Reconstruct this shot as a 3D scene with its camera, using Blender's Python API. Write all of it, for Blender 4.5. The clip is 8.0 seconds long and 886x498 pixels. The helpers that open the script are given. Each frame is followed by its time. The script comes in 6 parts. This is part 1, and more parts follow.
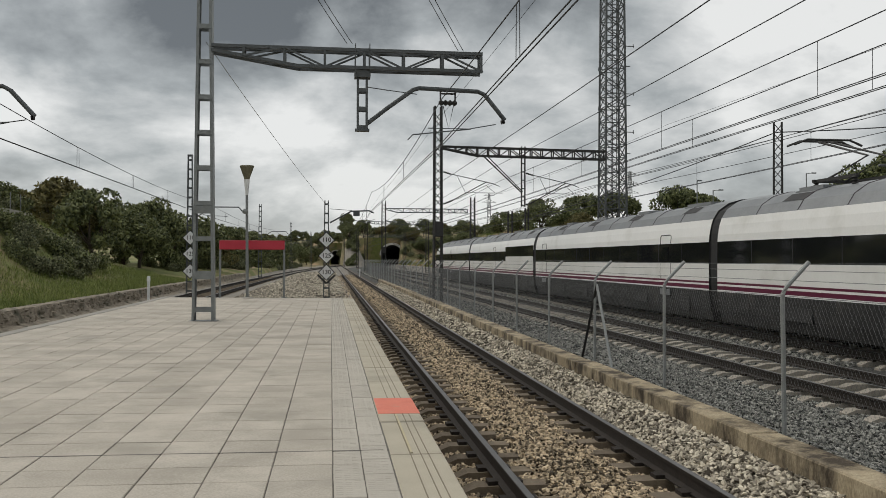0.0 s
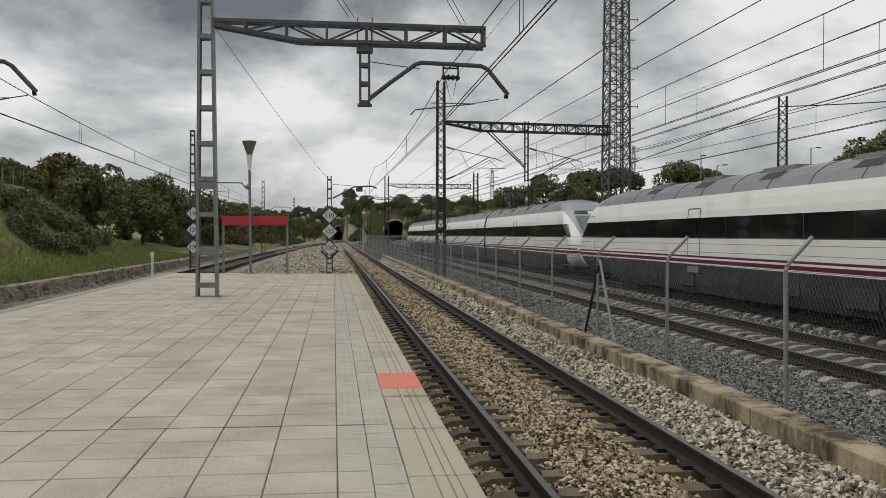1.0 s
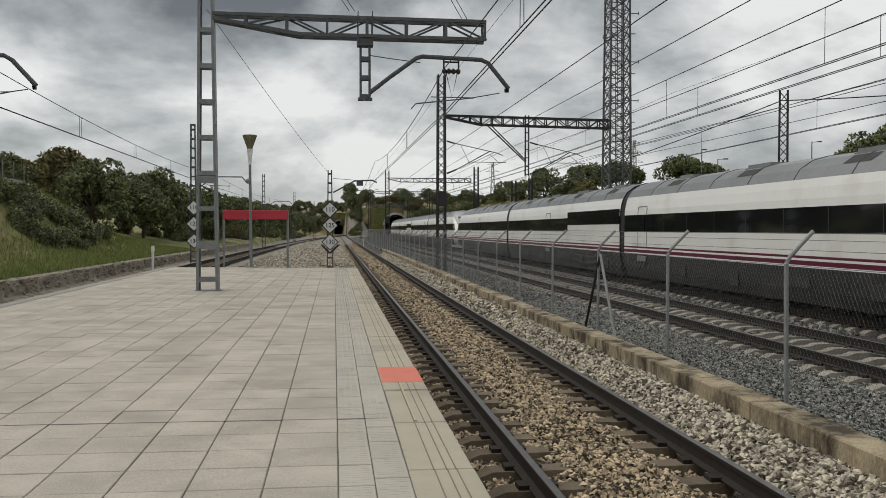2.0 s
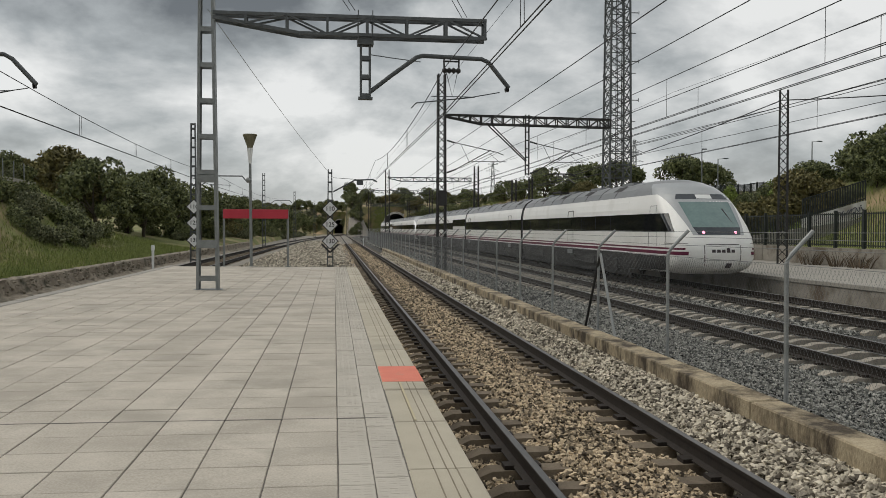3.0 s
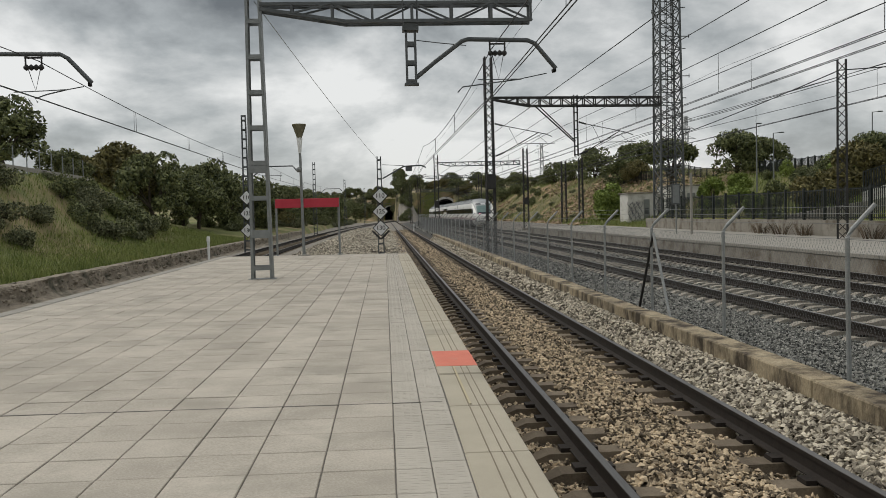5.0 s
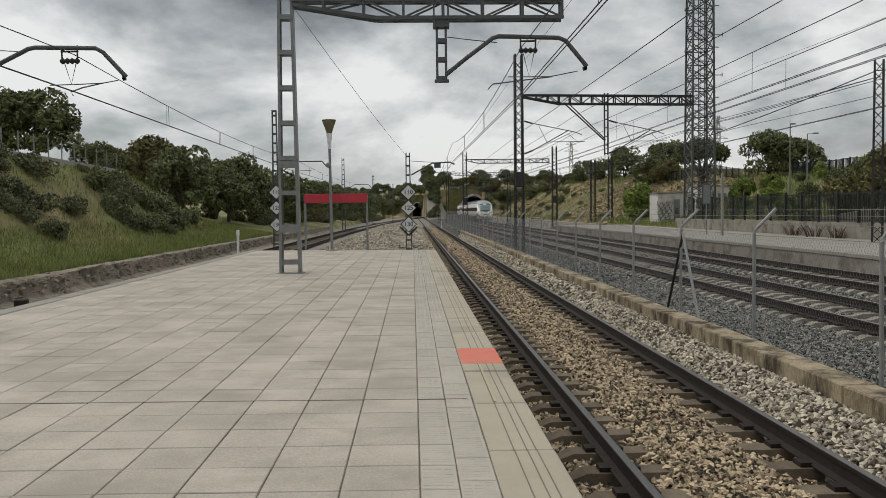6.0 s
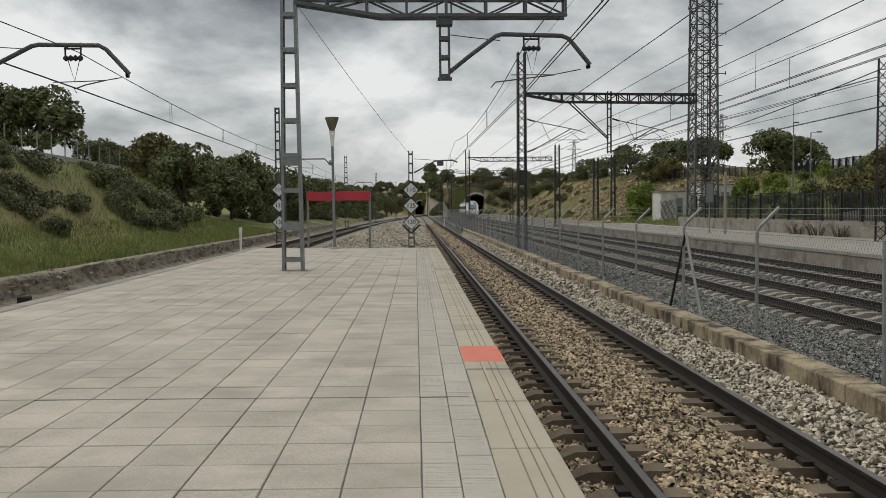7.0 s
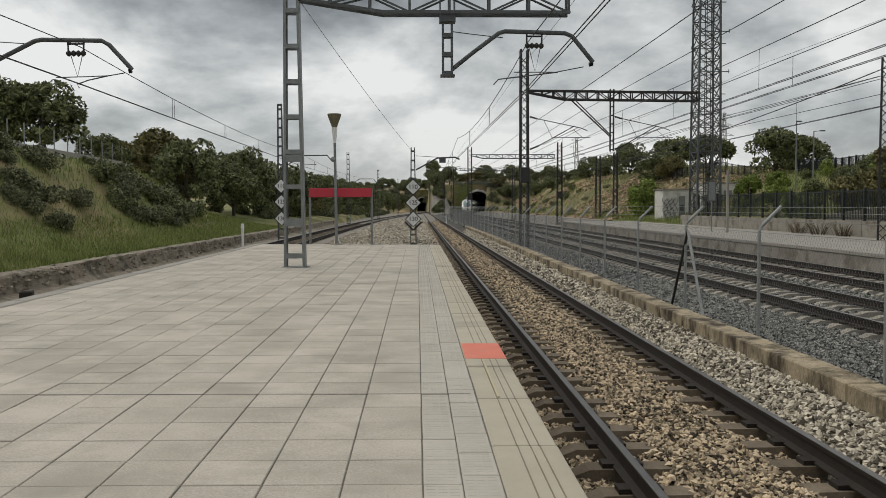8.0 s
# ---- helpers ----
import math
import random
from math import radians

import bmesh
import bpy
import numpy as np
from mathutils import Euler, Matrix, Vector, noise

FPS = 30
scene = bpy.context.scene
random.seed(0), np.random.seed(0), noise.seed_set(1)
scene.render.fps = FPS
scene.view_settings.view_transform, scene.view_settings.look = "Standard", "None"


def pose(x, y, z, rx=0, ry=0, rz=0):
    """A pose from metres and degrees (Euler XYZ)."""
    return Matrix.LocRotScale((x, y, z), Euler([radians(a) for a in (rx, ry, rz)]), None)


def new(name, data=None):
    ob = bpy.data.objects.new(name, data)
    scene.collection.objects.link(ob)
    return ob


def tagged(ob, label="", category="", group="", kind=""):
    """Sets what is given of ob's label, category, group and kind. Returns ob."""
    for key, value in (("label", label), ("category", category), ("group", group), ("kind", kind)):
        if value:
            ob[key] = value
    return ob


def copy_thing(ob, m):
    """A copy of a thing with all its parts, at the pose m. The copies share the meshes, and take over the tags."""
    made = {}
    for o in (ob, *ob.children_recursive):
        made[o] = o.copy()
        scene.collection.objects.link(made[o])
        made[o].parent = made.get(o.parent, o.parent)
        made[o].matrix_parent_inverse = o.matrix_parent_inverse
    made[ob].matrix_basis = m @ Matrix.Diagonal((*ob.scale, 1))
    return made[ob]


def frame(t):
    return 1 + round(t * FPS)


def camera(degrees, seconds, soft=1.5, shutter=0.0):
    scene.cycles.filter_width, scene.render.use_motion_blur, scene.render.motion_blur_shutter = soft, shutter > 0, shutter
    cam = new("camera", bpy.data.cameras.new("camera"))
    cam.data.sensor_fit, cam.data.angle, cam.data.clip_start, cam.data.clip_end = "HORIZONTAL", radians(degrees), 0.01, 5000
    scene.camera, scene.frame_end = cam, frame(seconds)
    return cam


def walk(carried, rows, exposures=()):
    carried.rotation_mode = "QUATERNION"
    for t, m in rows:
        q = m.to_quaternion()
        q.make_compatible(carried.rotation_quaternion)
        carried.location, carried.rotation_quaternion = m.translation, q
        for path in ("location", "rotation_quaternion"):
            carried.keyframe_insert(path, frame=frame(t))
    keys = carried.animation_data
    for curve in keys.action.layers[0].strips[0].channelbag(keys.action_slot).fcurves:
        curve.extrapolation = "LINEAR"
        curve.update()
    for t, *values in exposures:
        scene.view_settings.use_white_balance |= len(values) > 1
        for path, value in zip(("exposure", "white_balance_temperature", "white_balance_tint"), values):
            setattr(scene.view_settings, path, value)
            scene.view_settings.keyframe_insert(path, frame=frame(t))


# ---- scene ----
cam = camera(56.1, 8.0, 0.5)
PATH = [
    (0, pose(0, 0, 1.386, 90.73, -0.10, -7.70)),
    (0.5, pose(0, 0, 1.386, 90.02, -0.32, -7.52)),
    (1, pose(0, 0, 1.386, 89.04, -0.03, -7.49)),
    (1.5, pose(0, 0, 1.386, 88.71, -0.01, -7.46)),
    (3, pose(0, 0, 1.386, 88.59, -0.09, -7.45)),
    (3.5, pose(0, 0, 1.386, 88.44, 1.44, -7.91)),
    (4, pose(0, 0, 1.386, 88.33, 1.47, -8.31)),
    (4.5, pose(0, 0, 1.386, 87.67, 1.68, -6.74)),
    (5, pose(0, 0, 1.386, 87.56, 1.51, -4.02)),
    (6.5, pose(0, 0, 1.386, 87.30, 0.62, -1.97)),
    (7, pose(0, 0, 1.386, 87.25, 0.56, -1.91)),
    (7.5, pose(0, 0, 1.386, 87.14, 0.35, -1.83)),
    (8, pose(0, 0, 1.386, 87.05, 0.27, -1.77)),
]
walk(cam, PATH)

# ---- sky, sun ----
RAIL = -0.665          # top of the rails below the platform
GROUND = -1.1          # formation under the ballast

world = bpy.data.worlds.new("overcast_sky")
scene.world = world
world.use_nodes = True
wn, wl = world.node_tree.nodes, world.node_tree.links
wn.clear()


def wnode(kind, **values):
    n = wn.new(kind)
    for key, value in values.items():
        n.inputs[key].default_value = value
    return n


def wmath(op, a, b):
    n = wn.new("ShaderNodeMath")
    n.operation = op
    for i, v in enumerate((a, b)):
        if isinstance(v, (int, float)):
            n.inputs[i].default_value = v
        else:
            wl.new(v, n.inputs[i])
    return n.outputs[0]


out = wn.new("ShaderNodeOutputWorld")
back = wn.new("ShaderNodeBackground")
sky = wn.new("ShaderNodeTexSky")
sky.sky_type = "NISHITA"
sky.sun_disc = False
sky.sun_elevation = radians(48)
sky.sun_rotation = radians(305)
co = wn.new("ShaderNodeTexCoord")
sep = wn.new("ShaderNodeSeparateXYZ")
wl.new(co.outputs["Generated"], sep.inputs[0])
height = wmath("ADD", wmath("MAXIMUM", sep.outputs[2], 0.0), 0.40)
flat = wn.new("ShaderNodeCombineXYZ")
wl.new(wmath("ADD", wmath("DIVIDE", sep.outputs[0], height), 0.55), flat.inputs[0])
wl.new(wmath("DIVIDE", sep.outputs[1], height), flat.inputs[1])
flat.inputs[2].default_value = 8.3
big = wnode("ShaderNodeTexNoise", Scale=1.5, Detail=9.0, Roughness=0.55, Distortion=0.25)
small = wnode("ShaderNodeTexNoise", Scale=4.2, Detail=9.0, Roughness=0.58, Distortion=0.2)
wl.new(flat.outputs[0], big.inputs["Vector"])
wl.new(flat.outputs[0], small.inputs["Vector"])
cloud = wmath("ADD", wmath("MULTIPLY", big.outputs[0], 0.78), wmath("MULTIPLY", small.outputs[0], 0.22))
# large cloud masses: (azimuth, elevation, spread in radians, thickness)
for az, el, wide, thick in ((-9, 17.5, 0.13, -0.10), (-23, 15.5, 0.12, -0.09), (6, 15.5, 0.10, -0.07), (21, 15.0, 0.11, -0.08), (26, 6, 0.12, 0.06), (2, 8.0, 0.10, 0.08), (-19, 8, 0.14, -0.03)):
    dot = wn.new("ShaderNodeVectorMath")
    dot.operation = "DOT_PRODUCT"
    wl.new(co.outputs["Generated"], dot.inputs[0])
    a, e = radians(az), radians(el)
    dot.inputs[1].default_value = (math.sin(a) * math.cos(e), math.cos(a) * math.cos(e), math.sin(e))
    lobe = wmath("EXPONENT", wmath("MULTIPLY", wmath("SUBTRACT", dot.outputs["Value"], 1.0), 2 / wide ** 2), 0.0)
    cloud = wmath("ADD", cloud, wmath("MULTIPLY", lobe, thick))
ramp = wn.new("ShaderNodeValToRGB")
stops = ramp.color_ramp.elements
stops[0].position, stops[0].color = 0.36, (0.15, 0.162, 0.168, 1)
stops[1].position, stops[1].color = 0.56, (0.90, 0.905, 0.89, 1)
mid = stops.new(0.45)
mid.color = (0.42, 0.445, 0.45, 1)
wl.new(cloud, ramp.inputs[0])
# brighter towards the horizon, as under a thinning cover
low = wn.new("ShaderNodeMix")
low.data_type = "RGBA"
low.inputs[7].default_value = (0.73, 0.745, 0.73, 1)
wl.new(wmath("MULTIPLY", wmath("POWER", wmath("SUBTRACT", 1.0, wmath("MAXIMUM", sep.outputs[2], 0.0)), 14.0), 0.55), low.inputs[0])
wl.new(ramp.outputs[0], low.inputs[6])
mixer = wn.new("ShaderNodeMix")
mixer.data_type = "RGBA"
mixer.inputs[0].default_value = 0.93
dim = wn.new("ShaderNodeMix")
dim.data_type, dim.blend_type = "RGBA", "MULTIPLY"
dim.inputs[0].default_value = 1.0
dim.inputs[7].default_value = (0.10, 0.10, 0.10, 1)
wl.new(sky.outputs[0], dim.inputs[6])
wl.new(dim.outputs[2], mixer.inputs[6])
wl.new(low.outputs[2], mixer.inputs[7])
wl.new(mixer.outputs[2], back.inputs[0])
back.inputs[1].default_value = 1.0
wl.new(back.outputs[0], out.inputs[0])

sun = new("sun", bpy.data.lights.new("sun", "SUN"))
sun.data.energy = 1.5
sun.data.angle = radians(50)
sun.data.color = (1.0, 0.95, 0.86)
sun.matrix_world = pose(0, 0, 60, 42, 0, 235)
scene.view_settings.exposure = -0.10

# ---- materials ----


def material(name, dark, light, scale=6.0, rough=0.8, metal=0.0, bump=0.2, fine=60.0, spread=0.18, coords="Object", stain=None, stain_scale=0.7, stain_at=0.6, island=0.0, single=0.0, stretch=(1, 1, 1), bump_distance=0.01, spec=0.5):
    m = bpy.data.materials.new(name)
    m.use_nodes = True
    nt = m.node_tree
    bsdf = nt.nodes["Principled BSDF"]
    bsdf.inputs["Roughness"].default_value = rough
    bsdf.inputs["Metallic"].default_value = metal
    bsdf.inputs["Specular IOR Level"].default_value = spec
    tc = nt.nodes.new("ShaderNodeTexCoord")
    mp = nt.nodes.new("ShaderNodeMapping")
    mp.inputs["Scale"].default_value = stretch
    if coords == "World":
        geo = nt.nodes.new("ShaderNodeNewGeometry")
        nt.links.new(geo.outputs["Position"], mp.inputs[0])
    else:
        nt.links.new(tc.outputs["Object"], mp.inputs[0])

    def noise_at(sc, detail=6.0):
        n = nt.nodes.new("ShaderNodeTexNoise")
        n.inputs["Scale"].default_value = sc
        n.inputs["Detail"].default_value = detail
        n.inputs["Roughness"].default_value = 0.62
        nt.links.new(mp.outputs[0], n.inputs["Vector"])
        return n.outputs[0]

    coarse, grain = noise_at(scale), noise_at(fine, 3.0)
    add = nt.nodes.new("ShaderNodeMath")
    add.operation = "MULTIPLY_ADD"
    add.inputs[1].default_value = 0.45
    nt.links.new(grain, add.inputs[0])
    half = nt.nodes.new("ShaderNodeMath")
    half.operation = "MULTIPLY"
    half.inputs[1].default_value = 0.55
    nt.links.new(coarse, half.inputs[0])
    nt.links.new(half.outputs[0], add.inputs[2])
    value = add.outputs[0]
    for amount, kind in ((island, "ShaderNodeNewGeometry"), (single, "ShaderNodeObjectInfo")):
        if amount:
            src = nt.nodes.new(kind)
            sock = src.outputs["Random Per Island"] if kind.endswith("Geometry") else src.outputs["Random"]
            ma = nt.nodes.new("ShaderNodeMath")
            ma.operation = "MULTIPLY_ADD"
            ma.inputs[1].default_value = amount
            nt.links.new(sock, ma.inputs[0])
            off = nt.nodes.new("ShaderNodeMath")
            off.operation = "SUBTRACT"
            off.inputs[1].default_value = amount / 2
            nt.links.new(value, off.inputs[0])
            nt.links.new(off.outputs[0], ma.inputs[2])
            value = ma.outputs[0]
    ramp = nt.nodes.new("ShaderNodeValToRGB")
    ramp.color_ramp.elements[0].position = 0.5 - spread
    ramp.color_ramp.elements[1].position = 0.5 + spread
    ramp.color_ramp.elements[0].color = (*dark, 1)
    ramp.color_ramp.elements[1].color = (*light, 1)
    nt.links.new(value, ramp.inputs[0])
    colour = ramp.outputs[0]
    if stain:
        st = noise_at(stain_scale, 8.0)
        sr = nt.nodes.new("ShaderNodeValToRGB")
        sr.color_ramp.elements[0].position = stain_at - 0.06
        sr.color_ramp.elements[1].position = stain_at + 0.12
        nt.links.new(st, sr.inputs[0])
        mx = nt.nodes.new("ShaderNodeMix")
        mx.data_type = "RGBA"
        nt.links.new(sr.outputs[0], mx.inputs[0])
        nt.links.new(colour, mx.inputs[6])
        mx.inputs[7].default_value = (*stain, 1)
        colour = mx.outputs[2]
    nt.links.new(colour, bsdf.inputs["Base Color"])
    if bump:
        bp = nt.nodes.new("ShaderNodeBump")
        bp.inputs["Strength"].default_value = bump
        bp.inputs["Distance"].default_value = bump_distance
        nt.links.new(add.outputs[0], bp.inputs["Height"])
        nt.links.new(bp.outputs[0], bsdf.inputs["Normal"])
    return m


def glow(name, colour, strength):
    m = bpy.data.materials.new(name)
    m.use_nodes = True
    b = m.node_tree.nodes["Principled BSDF"]
    b.inputs["Base Color"].default_value = (*colour, 1)
    b.inputs["Emission Color"].default_value = (*colour, 1)
    b.inputs["Emission Strength"].default_value = strength
    return m


M = dict(
    tile=material("concrete_tile", (0.335, 0.303, 0.253), (0.505, 0.458, 0.39), 1.3, 0.82, bump=0.4, fine=70, spread=0.12, coords="World", stain=(0.30, 0.275, 0.228), stain_scale=0.9, stain_at=0.57, single=0.09, island=0.09),
    tactile=material("tactile_tile", (0.37, 0.34, 0.292), (0.50, 0.465, 0.405), 2.0, 0.85, bump=0.3, fine=180, coords="World", single=0.12, island=0.12),
    edge=material("platform_edge_slab", (0.35, 0.315, 0.245), (0.47, 0.425, 0.335), 1.8, 0.8, bump=0.2, fine=200, coords="World", stain=(0.27, 0.25, 0.20), stain_scale=0.8, stain_at=0.6, single=0.1, island=0.1),
    joint=material("dark_joint", (0.085, 0.078, 0.068), (0.20, 0.184, 0.16), 8, 0.95, coords="World"),
    red_paint=material("worn_red_paint", (0.55, 0.14, 0.09), (0.70, 0.21, 0.14), 5, 0.7, bump=0.15, fine=150, coords="World", stain=(0.45, 0.23, 0.17), stain_scale=3, stain_at=0.62),
    yellow=material("faded_yellow_line", (0.42, 0.36, 0.22), (0.48, 0.43, 0.31), 6, 0.8, coords="World"),
    groove=material("worn_groove", (0.15, 0.125, 0.085), (0.24, 0.205, 0.15), 6, 0.9, coords="World"),
    concrete=material("aged_concrete", (0.19, 0.175, 0.15), (0.34, 0.315, 0.27), 1.2, 0.88, bump=0.5, fine=40, coords="World", stain=(0.11, 0.085, 0.06), stain_scale=1.1, stain_at=0.55),
    wall=material("stained_kerb_concrete", (0.17, 0.13, 0.078), (0.50, 0.42, 0.285), 2.2, 0.9, bump=0.6, fine=45, coords="World", stain=(0.045, 0.032, 0.019), stain_scale=2.9, stain_at=0.495, stretch=(1, 1, 0.45), bump_distance=0.03),
    pale=material("pale_concrete", (0.22, 0.21, 0.185), (0.35, 0.33, 0.29), 1.0, 0.85, bump=0.3, fine=50, coords="World", stain=(0.27, 0.255, 0.225), stain_scale=0.5, stain_at=0.56),
    render=material("stained_white_render", (0.50, 0.49, 0.46), (0.66, 0.65, 0.62), 1.5, 0.85, bump=0.2, fine=50, coords="World", stain=(0.34, 0.32, 0.28), stain_scale=0.8, stain_at=0.58),
    stone=material("rubble_stone", (0.12, 0.10, 0.075), (0.36, 0.31, 0.24), 4.0, 0.95, bump=1.0, fine=25, coords="World", stain=(0.06, 0.06, 0.04), stain_scale=1.5, stain_at=0.55, bump_distance=0.05),
    # tan and grey beds: the shade in the gaps between stones is in their colour
    bed_tan_gap_shade=material("tan_ballast_bed_gap_shade", (0.03, 0.024, 0.016), (0.14, 0.115, 0.08), 14, 0.95, bump=1.0, fine=42, coords="World", bump_distance=0.04, spread=0.14),
    bed_grey_gap_shade=material("grey_ballast_bed_gap_shade", (0.018, 0.018, 0.017), (0.105, 0.104, 0.098), 14, 0.95, bump=1.0, fine=38, coords="World", bump_distance=0.04, spread=0.14),
    bed_mixed=material("weathered_ballast_bed", (0.09, 0.08, 0.065), (0.34, 0.31, 0.27), 9, 0.95, bump=1.0, fine=28, coords="World", bump_distance=0.04, spread=0.15, stain=(0.10, 0.09, 0.045), stain_scale=0.25, stain_at=0.62),
    stone_tan=material("tan_ballast_stone", (0.035, 0.025, 0.014), (0.64, 0.51, 0.345), 5, 0.9, bump=0.4, fine=60, coords="World", island=0.75, spread=0.3),
    stone_pale=material("pale_ballast_stone", (0.075, 0.062, 0.045), (0.66, 0.595, 0.475), 5, 0.9, bump=0.4, fine=60, coords="World", island=0.75, spread=0.3),
    stone_grey=material("grey_ballast_stone", (0.022, 0.024, 0.022), (0.36, 0.355, 0.32), 5, 0.9, bump=0.4, fine=60, coords="World", island=0.75, spread=0.3),
    sleeper_brown=material("rust_stained_sleeper", (0.085, 0.064, 0.043), (0.20, 0.16, 0.112), 6, 0.92, bump=0.6, fine=70, coords="World", single=0.25),
    sleeper=material("concrete_sleeper", (0.20, 0.18, 0.148), (0.37, 0.335, 0.28), 6, 0.9, bump=0.4, fine=70, coords="World", single=0.2),
    rail_side=material("rusty_rail", (0.013, 0.010, 0.008), (0.036, 0.027, 0.021), 9, 0.75, 0.3, bump=0.3, coords="World"),
    rail_top=material("worn_rail_head", (0.09, 0.087, 0.085), (0.2, 0.195, 0.19), 12, 0.42, 0.7, bump=0.05, coords="World", stretch=(6, 0.3, 1)),
    galv=material("galvanised_steel", (0.16, 0.172, 0.172), (0.27, 0.283, 0.28), 5, 0.55, 0.35, bump=0.1, coords="World"),
    galv_dark=material("dull_grey_steel", (0.06, 0.066, 0.068), (0.135, 0.144, 0.148), 5, 0.6, 0.35, bump=0.1, coords="World"),
    dark_steel=material("dark_painted_steel", (0.018, 0.018, 0.018), (0.05, 0.047, 0.044), 5, 0.65, 0.2, bump=0.2, coords="World"),
    cable=material("dark_cable", (0.02, 0.021, 0.022), (0.045, 0.046, 0.048), 8, 0.6, 0.3, bump=0),
    post=material("fence_post_zinc", (0.24, 0.25, 0.245), (0.37, 0.38, 0.37), 9, 0.6, 0.3, bump=0.1, coords="World"),
    mesh=material("fence_wire", (0.13, 0.135, 0.135), (0.22, 0.225, 0.225), 9, 0.6, 0.4, bump=0),
    green_steel=material("dark_green_fence_paint", (0.006, 0.010, 0.009), (0.014, 0.020, 0.017), 6, 0.5, bump=0.1),
    white_board=material("white_sign_board", (0.66, 0.67, 0.66), (0.76, 0.77, 0.76), 3, 0.5, bump=0),
    black_board=material("black_sign_paint", (0.012, 0.012, 0.013), (0.028, 0.028, 0.03), 6, 0.5, bump=0),
    red_board=material("crimson_sign_panel", (0.40, 0.015, 0.035), (0.50, 0.03, 0.055), 3, 0.45, bump=0),
    shade=material("bronze_lamp_shade", (0.11, 0.10, 0.06), (0.19, 0.175, 0.11), 6, 0.5, bump=0),
    train_white=material("train_white_paint", (0.74, 0.735, 0.71), (0.82, 0.815, 0.79), 0.7, 0.28, bump=0.0, fine=14, stain=(0.64, 0.63, 0.59), stain_scale=0.5, stain_at=0.6),
    train_roof=material("train_grey_roof", (0.15, 0.158, 0.165), (0.235, 0.245, 0.252), 1.2, 0.38, bump=0.1, fine=20),
    train_mask=material("train_pale_grey_paint", (0.30, 0.315, 0.325), (0.37, 0.385, 0.395), 1.2, 0.3, bump=0.0, fine=14),
    train_glass=material("train_dark_glass", (0.006, 0.007, 0.008), (0.014, 0.015, 0.017), 1.2, 0.06, bump=0.0, fine=10),
    train_skirt=material("train_dark_underframe", (0.012, 0.012, 0.013), (0.035, 0.034, 0.034), 2.5, 0.7, bump=0.3, fine=30, stain=(0.06, 0.055, 0.05), stain_scale=1.2, stain_at=0.62),
    train_stripe=material("train_magenta_stripe", (0.085, 0.006, 0.028), (0.125, 0.010, 0.042), 2, 0.35, bump=0),
    train_line=material("train_dark_line", (0.03, 0.02, 0.025), (0.05, 0.035, 0.04), 2, 0.4, bump=0),
    wind_glass=material("cab_windscreen", (0.10, 0.16, 0.16), (0.15, 0.23, 0.22), 1.5, 0.05, bump=0, fine=8),
    bellows=material("rubber_bellows", (0.010, 0.010, 0.011), (0.03, 0.03, 0.03), 8, 0.8, bump=0.4),
    headboard=material("cab_dark_panel", (0.014, 0.02, 0.028), (0.03, 0.04, 0.05), 3, 0.25, bump=0),
    grass=material("verge_grass", (0.070, 0.088, 0.022), (0.19, 0.205, 0.06), 0.9, 0.95, bump=1.0, fine=14, coords="World", bump_distance=0.08, stain=(0.27, 0.20, 0.11), stain_scale=0.16, stain_at=0.52),
    earth=material("dry_slope", (0.075, 0.08, 0.028), (0.22, 0.19, 0.09), 0.9, 0.95, bump=1.0, fine=7, coords="World", bump_distance=0.2, stain=(0.36, 0.245, 0.14), stain_scale=0.22, stain_at=0.55),
    blade=material("grass_blade", (0.085, 0.12, 0.026), (0.27, 0.305, 0.09), 0.5, 0.9, bump=0, coords="World", island=0.5),
    bark=material("rough_bark", (0.035, 0.028, 0.02), (0.10, 0.08, 0.06), 8, 0.95, bump=0.8, fine=40),
    leaf=material("holm_oak_leaf", (0.042, 0.054, 0.019), (0.195, 0.213, 0.082), 0.8, 0.75, bump=0, fine=5, island=0.5),
    leaf_olive=material("olive_brown_leaf", (0.065, 0.060, 0.020), (0.20, 0.175, 0.062), 0.8, 0.8, bump=0, fine=5, island=0.5),
    leaf_fresh=material("fresh_green_leaf", (0.10, 0.14, 0.025), (0.26, 0.33, 0.07), 0.8, 0.8, bump=0, fine=5, island=0.5),
    scrub=material("grey_green_scrub_leaf", (0.055, 0.063, 0.032), (0.21, 0.22, 0.115), 0.8, 0.85, bump=0, fine=5, island=0.5),
    brush=material("dry_brush_twig", (0.06, 0.045, 0.03), (0.16, 0.12, 0.08), 2, 0.95, bump=0, island=0.5),
    dark=material("tunnel_lining", (0.02, 0.02, 0.02), (0.05, 0.05, 0.048), 1, 0.95, coords="World"),
    rock=material("ochre_rock", (0.16, 0.115, 0.07), (0.40, 0.30, 0.19), 3, 0.95, bump=0.6, fine=20, coords="World", island=0.5),
    paint_dark=material("faded_dark_graffiti", (0.05, 0.05, 0.07), (0.12, 0.12, 0.15), 4, 0.7, bump=0),
    tail_light=glow("red_tail_light", (1.0, 0.25, 0.35), 3.0),
)

# ---- mesh helpers ----


def link(name, bm, mat, parent=None, label="", smooth=False):
    me = bpy.data.meshes.new(name)
    bm.normal_update()
    bm.to_mesh(me)
    bm.free()
    if smooth:
        for p in me.polygons:
            p.use_smooth = True
    me.materials.append(M[mat])
    ob = new(name, me)
    if parent:
        ob.parent = parent
    return tagged(ob, label)


def share(name, me, parent, m):
    ob = new(name, me)
    ob.parent = parent
    ob.matrix_local = m
    return ob


